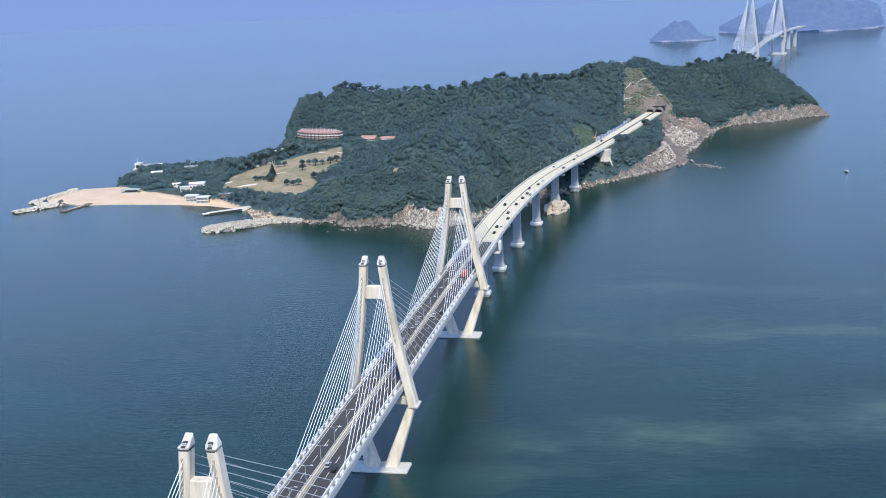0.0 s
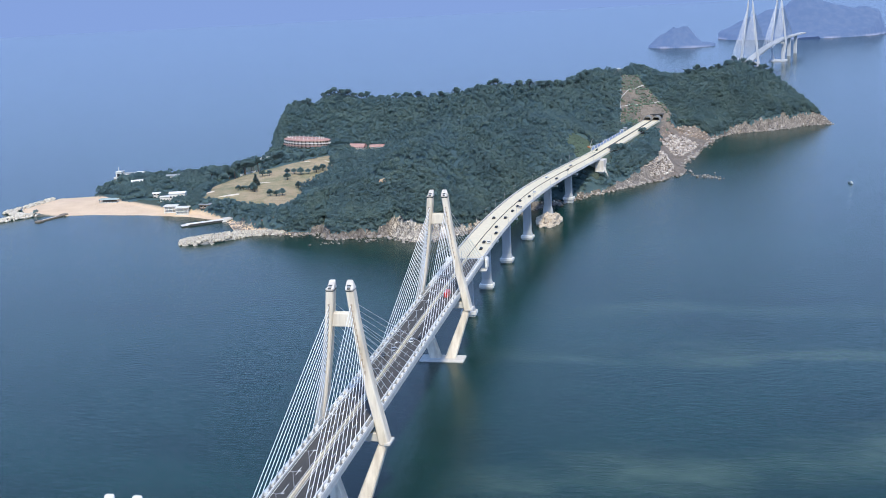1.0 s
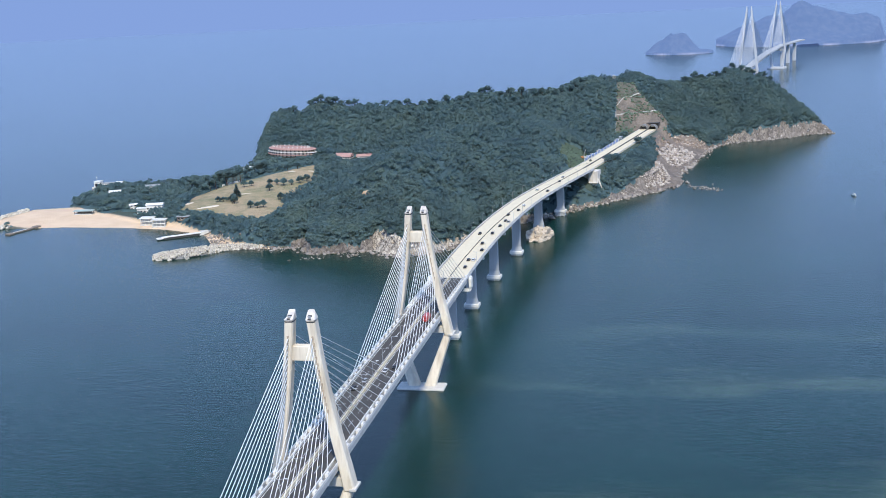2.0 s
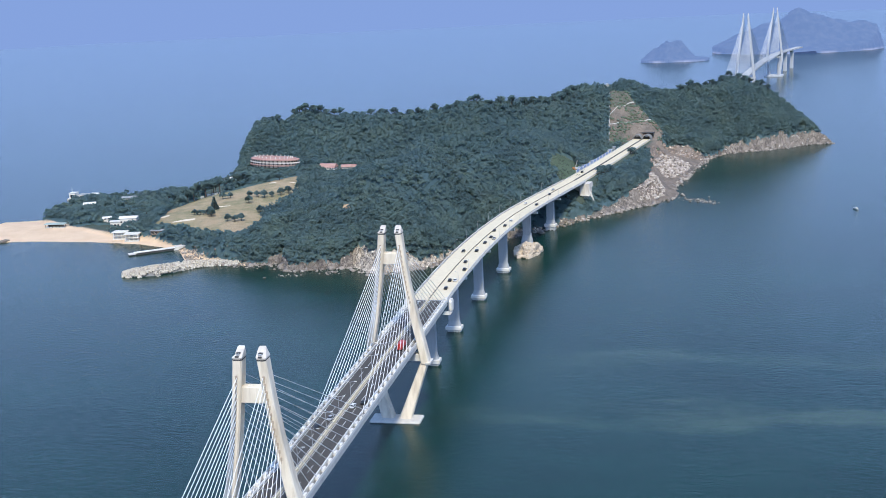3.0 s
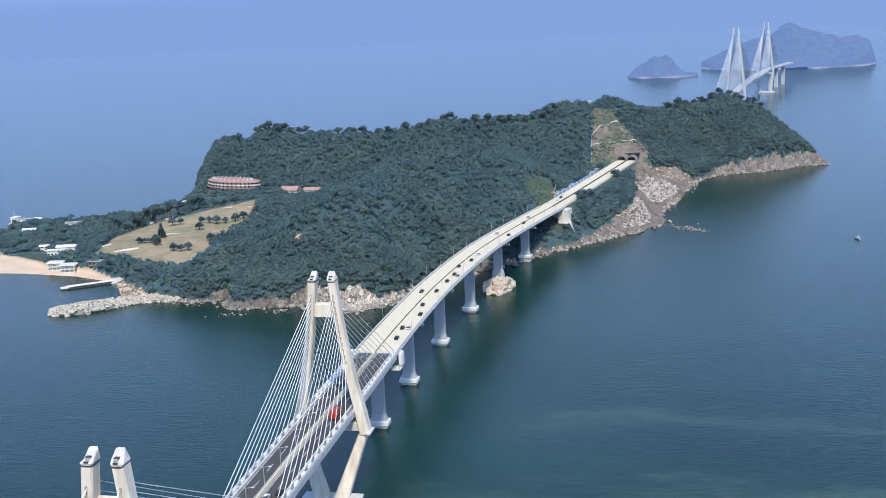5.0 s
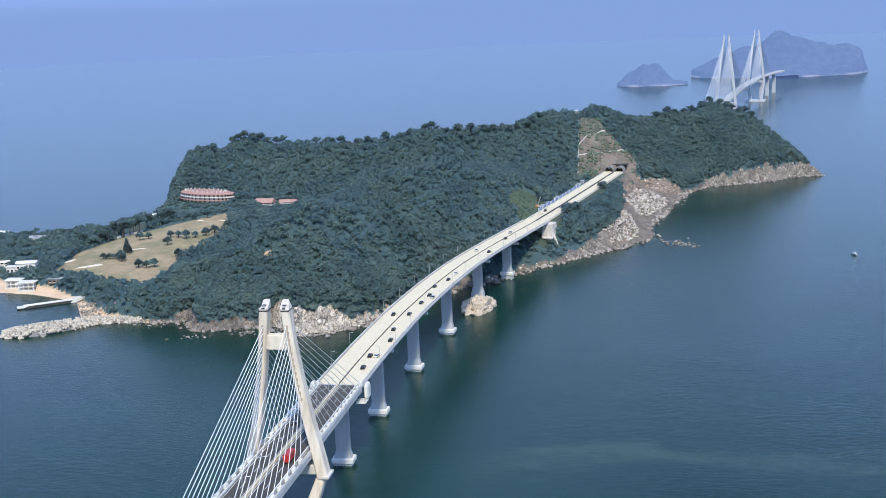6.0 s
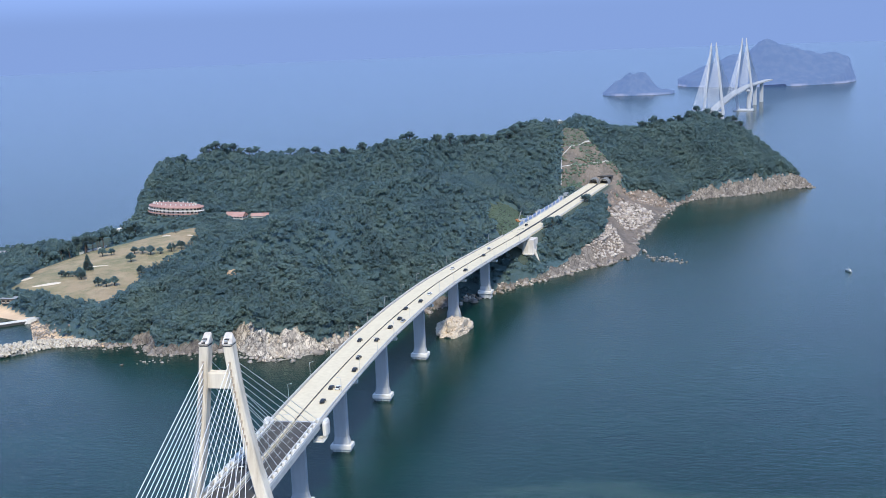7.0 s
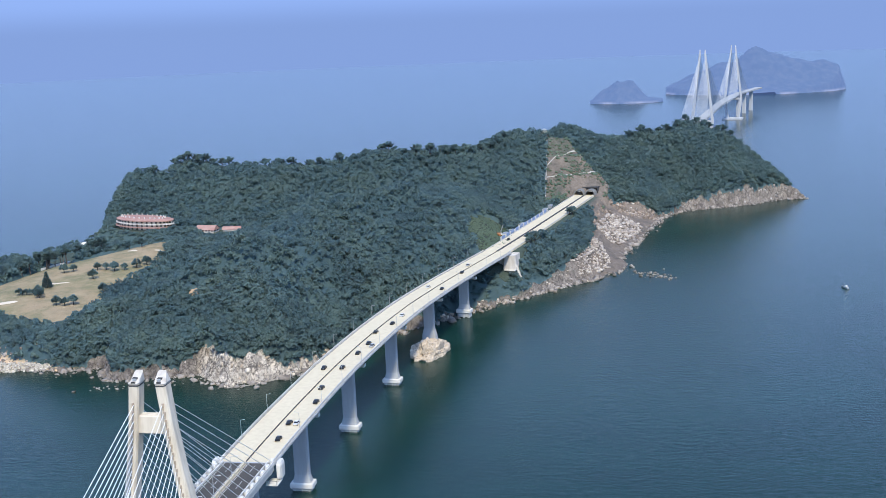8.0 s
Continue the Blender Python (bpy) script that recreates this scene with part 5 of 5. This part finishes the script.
# ---- houses ----
def pavilion(x, y, turn, w, d, h, label):
    z = max(ground_at(x, y), 0.8)
    p = thing("pavilion", pose(x, y, z, 0, 0, turn), label, "pavilion", "beach pavilions")
    part("plinth", boxes(((0, 0, 0.3), (w + 1, d + 1, 1.4)), bevel=0.15), PALE, p)
    part("floor_slab", boxes(((0, 0, h * 0.5), (w + 0.6, d + 0.6, 0.5)), bevel=0.08), WHITE, p)
    part("roof", boxes(((0, 0, h), (w + 2.2, d + 2.0, 0.9)), bevel=0.2), WHITE, p, "flat white roof")
    part("core", boxes(((0, d * 0.22, h * 0.5), (w - 1.6, d * 0.5, h - 0.5))), WHITE, p)
    n = max(3, round(w / 3.6))
    for i in range(n):
        for b in (-1, 1):
            part("column", boxes(((-w / 2 + 0.5 + (w - 1) * i / (n - 1), b * (d / 2 - 0.4), h / 2 + 0.3), (0.8, 0.8, h - 0.4))), WHITE, p)
        if i < n - 1:
            part("window", boxes(((-w / 2 + 0.5 + (w - 1) * (i + 0.5) / (n - 1), -0.06, h * 0.72), ((w - 1) / (n - 1) * 0.7, 0.2, h * 0.26))), GLASSY, p)
            # dark panel on the core paints the shade of the open bay
            part("shade_panel", boxes(((-w / 2 + 0.5 + (w - 1) * (i + 0.5) / (n - 1), -0.06, h * 0.26), ((w - 1) / (n - 1) * 0.9, 0.2, h * 0.40))), DARK, p)


pavilion(-432, 709, 8, 15, 10, 8.0, "white two-level beach pavilion on columns")
pavilion(-414, 701, 8, 15, 10, 8.0, "white open beach pavilion on dark gapped columns")


def house(x, y, turn, w, d, h, rise, roof, label, lift=0.0, walls=WHITE):
    z = ground_at(x, y) + lift
    p = thing("house", pose(x, y, z - 0.6, 0, 0, turn), label, "house")
    part("wall", boxes(((0, 0, h / 2), (w, d, h)), bevel=0.05), walls, p)
    e = 0.9
    bm = bmesh.new()
    if rise:
        loft(bm, [[Vector((a, -d / 2 - e, h)), Vector((a, d / 2 + e, h)), Vector((a, 0.2, h + rise)), Vector((a, -0.2, h + rise))] for a in (-w / 2 - e, w / 2 + e)])
    else:
        box(bm, (0, 0, h + 0.3), (w + 2 * e, d + 2 * e, 0.6), 0.1)
    part("roof", bm, roof, p)
    n = max(2, round(w / 4))
    for level in range(max(1, round(h / 4.2))):
        for i in range(n):
            win = part("window", boxes(((-w / 2 + w * (i + 0.5) / n, -d / 2 - 0.04, 2.4 + 4.0 * level), (w / n * 0.55, 0.14, 1.7))), GLASSY, p)
            part("sill", boxes(((-w / 2 + w * (i + 0.5) / n, -d / 2 - 0.16, 1.45 + 4.0 * level), (w / n * 0.65, 0.4, 0.18))), WHITE, win)
        for i in range(2):
            part("window", boxes(((w / 2 + 0.04, -d / 4 + d / 2 * i, 2.4 + 4.0 * level), (0.14, d * 0.22, 1.7))), GLASSY, p)
    return p


SLATE = plain("grey_roof", (0.34, 0.36, 0.37), 0.7, 0, 0.3)
house(-441, 748, 12, 19, 10, 10.5, 1.8, WHITE, "white two-storey villa with a pale gabled roof")
house(-463, 757, 16, 11, 7, 6.0, 0.0, WHITE, "low white wing with a flat roof terrace")
house(-482, 774, 22, 9, 6, 7.0, 1.6, WHITE, "white hillside house with a pale low gable")
house(-552, 862, 20, 14, 8, 6.5, 2.2, WHITE, "white house among trees near the far shore")
house(-520, 905, 15, 17, 7, 5.5, 1.8, SLATE, "long pale house among trees near the far shore")
house(-384, 700, 5, 13, 7, 4.5, 0.0, SLATE, "low dark-walled boat shed with a grey roof", 0, TIMBER)
house(-428, 1010, 30, 9, 7, 6, 2.4, WHITE, "small white house with a pale gabled roof by the far shore", 1)
house(-418, 1004, 60, 9, 6, 6, 2.5, WHITE, "small white house half hidden by trees", 2)
house(-293, 1034, -8, 22, 13, 7.0, 4.5, ROOF_RED, "house with a terracotta gabled roof among trees", -3.5, PALE)
house(-266, 1040, 8, 20, 8, 6.0, 3.0, ROOF_RED, "long house with a terracotta roof among trees", -3.5, PALE)

shelter = thing("beach_shelter", pose(-539, 757, ground_at(-539, 757), 0, 0, 6), "open beach shelter with a pale grey-green roof", "shelter")
GREEN_ROOF = plain("faded_green_roof", (0.36, 0.44, 0.40), 0.6, 0, 0.25)
part("roof", loft(bmesh.new(), [block(None, (0, 0, 4.2), 12.5, 4.6, 0.05), block(None, (0, 0, 5.2), 11.0, 3.0, 0.05)]), GREEN_ROOF, shelter)
part("floor", boxes(((0, 0, 0.3), (23, 8, 0.8))), PALE, shelter)
for i in range(6):
    for b in (-1, 1):
        part("post", boxes(((-10.5 + 4.2 * i, b * 3.4, 2.3), (0.5, 0.5, 4.0))), TIMBER, shelter)
part("back_wall", boxes(((0, 3.0, 2.2), (18, 0.4, 3.2))), TIMBER, shelter)

dock = thing("boathouse", pose(-598, 946, 0, 0, 0, -4), "white low boathouse and quay on the far shore", "boathouse")
part("quay", boxes(((0, 0, 0.8), (62, 14, 3.0)), bevel=0.3), PALE, dock)
for i, (x, w, h) in enumerate(((-24, 9, 7.0), (-8, 14, 5.0), (8, 12, 6.0), (24, 12, 4.6))):
    hall = part("hall", boxes(((x, 0, 2.3 + h / 2), (w, 9, h)), bevel=0.1), WHITE, dock)
    part("roof", boxes(((x, 0, 2.5 + h), (w + 1, 10.2, 0.5)), bevel=0.1), SLATE if i % 2 else WHITE, hall)
    part("door", boxes(((x, -4.55, 2.3 + h * 0.35), (w * 0.6, 0.2, h * 0.65))), GLASSY, hall)
part("mast", tube(bmesh.new(), (-26, 0, 2), (-26, 0, 17), 0.35, 0.15), WHITE, dock)

hotel = thing("guest_house", pose(-380, 1062, 23.5, 0, 0, -19), "boat-shaped terracotta guest house with tiered white balconies", "building")
def oval(a, b, z, n=40):
    return [(a * math.cos(2 * math.pi * i / n) * (1.0 if math.cos(2 * math.pi * i / n) < 0 else 1.12), b * math.sin(2 * math.pi * i / n), z) for i in range(n)]


for i in range(3):
    z = 3.6 * i
    s = 1.12 - 0.03 * i
    tier = part("storey", loft(bmesh.new(), [oval(34 * s, 14 * s, z), oval(34 * s, 14 * s, z + 3.0)]), PYLON, hotel)
    part("balcony", loft(bmesh.new(), [oval(36.2 * s, 16.2 * s, z + 2.6), oval(36.2 * s, 16.2 * s, z + 3.6)]), ROOF_RED if i != 1 else CAP, tier)
    for j in range(18):
        a = math.pi * (1.03 + 0.94 * j / 17)
        x, y = 34.1 * s * math.cos(a) * (1.0 if math.cos(a) < 0 else 1.12), 14.1 * s * math.sin(a)
        w = put(part("window", boxes(((0, 0, 0), (2.2, 0.5, 1.7))), GLASSY, tier), x, y, z + 1.35, math.atan2(y / 14 ** 2, x / 34 ** 2) + math.pi / 2)
roof = part("roof", loft(bmesh.new(), [oval(38.0, 15.6, 10.8), oval(34, 12, 12.4)]), ROOF_RED, hotel, "terracotta roof terrace")
for j in range(26):
    a = 2 * math.pi * j / 26
    put(part("roof_post", boxes(((0, 0, 0.9), (1.0, 0.8, 1.8))), WHITE, roof), 32 * math.cos(a), 11 * math.sin(a), 12.2)

for i in range(16):
    f = i / 15
    x, y = -437 + 42 * f + rng.uniform(-2, 2), 836 + 112 * f
    if rng.uniform(0, 1) < 0.75:
        w = rng.uniform(3, 6.5)
        solo("garden_wall", boxes(((0, 0, 0.8), (w, 0.6, 2.4)), ((0, 0, 2.1), (w + 0.4, 0.9, 0.25)), bevel=0.05), WHITE, "short white garden wall among the shore pines", "wall", group="garden walls").matrix_basis = spot(x, y, ground_at(x, y), 70 + rng.uniform(-12, 12))

# ---- lawn details ----
for x, y, a, b, turn in ((-416, 775, 12, 4.2, 20), (-372, 746, 13, 3.0, 26), (-336, 934, 5, 2.2, 0), (-311, 941, 4, 2.0, 10), (-357, 812, 11, 1.6, 15), (-276, 672, 9, 3.5, -20)):
    bm = bmesh.new()
    ring = []
    for i in range(20):
        q = 2 * math.pi * i / 20
        w = 1 + 0.15 * math.sin(3 * q + x)
        px, py = a * w * math.cos(q), b * w * math.sin(q)
        cx, sx = math.cos(radians(turn)), math.sin(radians(turn))
        ring.append((x + px * cx - py * sx, y + px * sx + py * cx))
    loft(bm, [[(px, py, ground_at(px, py) + 0.1) for px, py in ring], [(x + (px - x) * 0.86, y + (py - y) * 0.86, ground_at(px, py) + 0.5) for px, py in ring]])
    solo("bunker", bm, plain("bunker_sand", (0.68, 0.60, 0.48), 0.9, 0, 0.15) if "bunker_sand" not in bpy.data.materials else bpy.data.materials["bunker_sand"], "pale sand bunker in the lawn", "bunker", group="lawn bunkers")


# ---- single trees ----
def tree(kind, seed, label, group):
    r = np.random.default_rng(seed)
    t = thing("tree", pose(0, 0, 0), label, "tree", group)
    crown, radii = [], []
    if kind == "conifer":
        part("trunk", tube(bmesh.new(), (0, 0, -0.6), (0, 0, 13), 0.45, 0.08), BARK, t)
        for i in range(9):
            z, w = 1.8 + 1.3 * i, 4.6 * (1 - i / 10)
            for j in range(9):
                a = 2 * math.pi * (j + r.uniform(0, 0.6)) / 9
                crown.append((w * 0.75 * math.cos(a), w * 0.75 * math.sin(a), z + r.uniform(-0.3, 0.3)))
                radii.append(0.35 + 0.28 * w)
        crown.append((0, 0, 13.4)), radii.append(0.7)
        flat = 0.4
    elif kind == "umbrella":
        lean = r.uniform(-1.2, 1.2)
        part("trunk", tube(tube(bmesh.new(), (0, 0, -0.6), (lean * 0.5, 0, 5), 0.42, 0.32), (lean * 0.5, 0, 4.9), (lean, 0, 9.5), 0.32, 0.16), BARK, t)
        for j in range(6):
            a = 2 * math.pi * j / 6 + r.uniform(0, 0.5)
            tip = (lean + 2.6 * math.cos(a), 2.6 * math.sin(a), 7.8 + r.uniform(0, 2.6))
            part("limb", tube(bmesh.new(), (lean * 0.7, 0, 6.0 + 0.4 * j), tip, 0.16, 0.06, 5), BARK, t)
            for i in range(6):
                crown.append((tip[0] + r.normal(0, 1.0), tip[1] + r.normal(0, 1.0), tip[2] + r.uniform(-0.8, 1.2)))
                radii.append(r.uniform(0.6, 1.3))
        for i in range(14):
            crown.append((lean + r.normal(0, 1.2), r.normal(0, 1.2), 10.0 + r.uniform(0, 2.6)))
            radii.append(r.uniform(0.7, 1.4))
        flat = 0.75
    else:
        part("trunk", tube(bmesh.new(), (0, 0, -0.6), (0, 0, 4.2), 0.4, 0.25), BARK, t)
        for j in range(5):
            a = 2 * math.pi * j / 5
            part("limb", tube(bmesh.new(), (0, 0, 2.4), (2.2 * math.cos(a), 2.2 * math.sin(a), 5.0), 0.18, 0.07, 5), BARK, t)
        for i in range(46):
            d = Vector((r.normal(), r.normal(), abs(r.normal()) * 0.8)).normalized() * (3.4 * r.uniform(0.5, 1) ** 0.5)
            crown.append((d.x, d.y, 3.6 + d.z * 1.15))
            radii.append(r.uniform(0.7, 1.4))
        flat = 0.8
    crown = np.array(crown)
    out = crown - crown.mean(0) * np.array((1, 1, 0.85))
    out /= np.linalg.norm(out, axis=-1, keepdims=True)
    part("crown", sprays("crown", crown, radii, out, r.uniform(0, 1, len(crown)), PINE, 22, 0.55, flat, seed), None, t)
    return t


def plant(model, places, size=(0.85, 1.2)):
    r = np.random.default_rng(len(places))
    done = False
    for x, y in places:
        m = spot(x, y, ground_at(x, y), r.uniform(0, 360), r.uniform(*size))
        if done:
            copy_thing(model, m)
        else:
            model.matrix_basis = m
            done = True


plant(tree("conifer", 1, "tall layered conifer standing alone on the lawn", "lawn conifers"), [(-358, 797)], (1.1, 1.15))
plant(tree("round", 2, "small round-crowned tree on the lawn", "lawn trees"),
      [(-318, 738), (-309, 736), (-304, 742), (-347, 762), (-338, 858), (-327, 826), (-318, 853), (-310, 858), (-302, 868), (-297, 880), (-371, 854), (-363, 858), (-329, 858), (-300, 790), (-292, 905), (-352, 770), (-333, 950), (-345, 945)])
plant(tree("umbrella", 3, "dark umbrella-shaped pine with a bare trunk", "shore pines"),
      [(-428 + 6 * i + rng.uniform(-2, 2), 842 + 15 * i + rng.uniform(-6, 6)) for i in range(6)] + [(-440 + 5 * i, 850 + 16 * i + rng.uniform(-6, 6)) for i in range(6)] + [(-412, 930), (-403, 945), (-392, 958), (-385, 962), (-420, 915), (-400, 965)], (1.0, 1.35))
plant(tree("umbrella", 4, "wind-shaped ridge pine with an open crown", "ridge pines"),
      [(-445 + 9.5 * i + rng.uniform(-3, 3), 1148 + 42 * math.sin(i / 14 * 1.6) + rng.uniform(-6, 6)) for i in range(22)]
      + [(-225 + 17 * i + rng.uniform(-6, 6), 1152 + rng.uniform(-8, 8)) for i in range(12)] + [(-30 + 8 * i, 1155 + 15 * i + rng.uniform(-5, 5)) for i in range(7)]
      + [(170 + 12 * i, 1318 + 10 * i + rng.uniform(-5, 5)) for i in range(7)] + [(255 + 9 * i, 1382 + rng.uniform(-5, 5)) for i in range(6)], (0.95, 1.3))
plant(tree("round", 6, "dark broad-crowned tree rising beside the road", "roadside trees"), [(77.5, 905), (81, 912), (78, 897), (106.5, 1056), (109, 1062), (86, 932), (103, 950), (118, 1070)], (0.85, 1.15))
low = tree("slim", 7, "slim young tree in a row on the lawn", "young row trees")
plant(low, [(-372 + 3.2 * i, 772 + 0.6 * i) for i in range(7)], (0.6, 0.9))

# ---- craft on the water ----
for x, y, turn, size, label in ((355, 858, 30, 1.0, "small grey fishing boat on the open water"), (-20, 2050, 80, 1.7, "small white boat far out on the sea")):
    boat = thing("boat", pose(x, y, 0, 0, 0, turn), label, "boat")
    hull = [[(a * k * size, (c - 4) * size, z * size) for a, z in ((-1, 1.3), (-0.7, -0.3), (0.7, -0.3), (1, 1.3))] for c, k in ((0, 1.0), (3, 1.25), (6, 1.1), (8.4, 0.15))]
    part("hull", loft(bmesh.new(), hull), STEEL if size == 1.0 else WHITE, boat)
    part("wheelhouse", boxes(((0, -1.4 * size, 1.9 * size), (1.3 * size, 1.8 * size, 1.5 * size)), bevel=0.1), WHITE, boat)
    part("mast", tube(bmesh.new(), (0, 0.5 * size, 1.0), (0, 0.5 * size, 4.5 * size), 0.1), STEEL, boat)
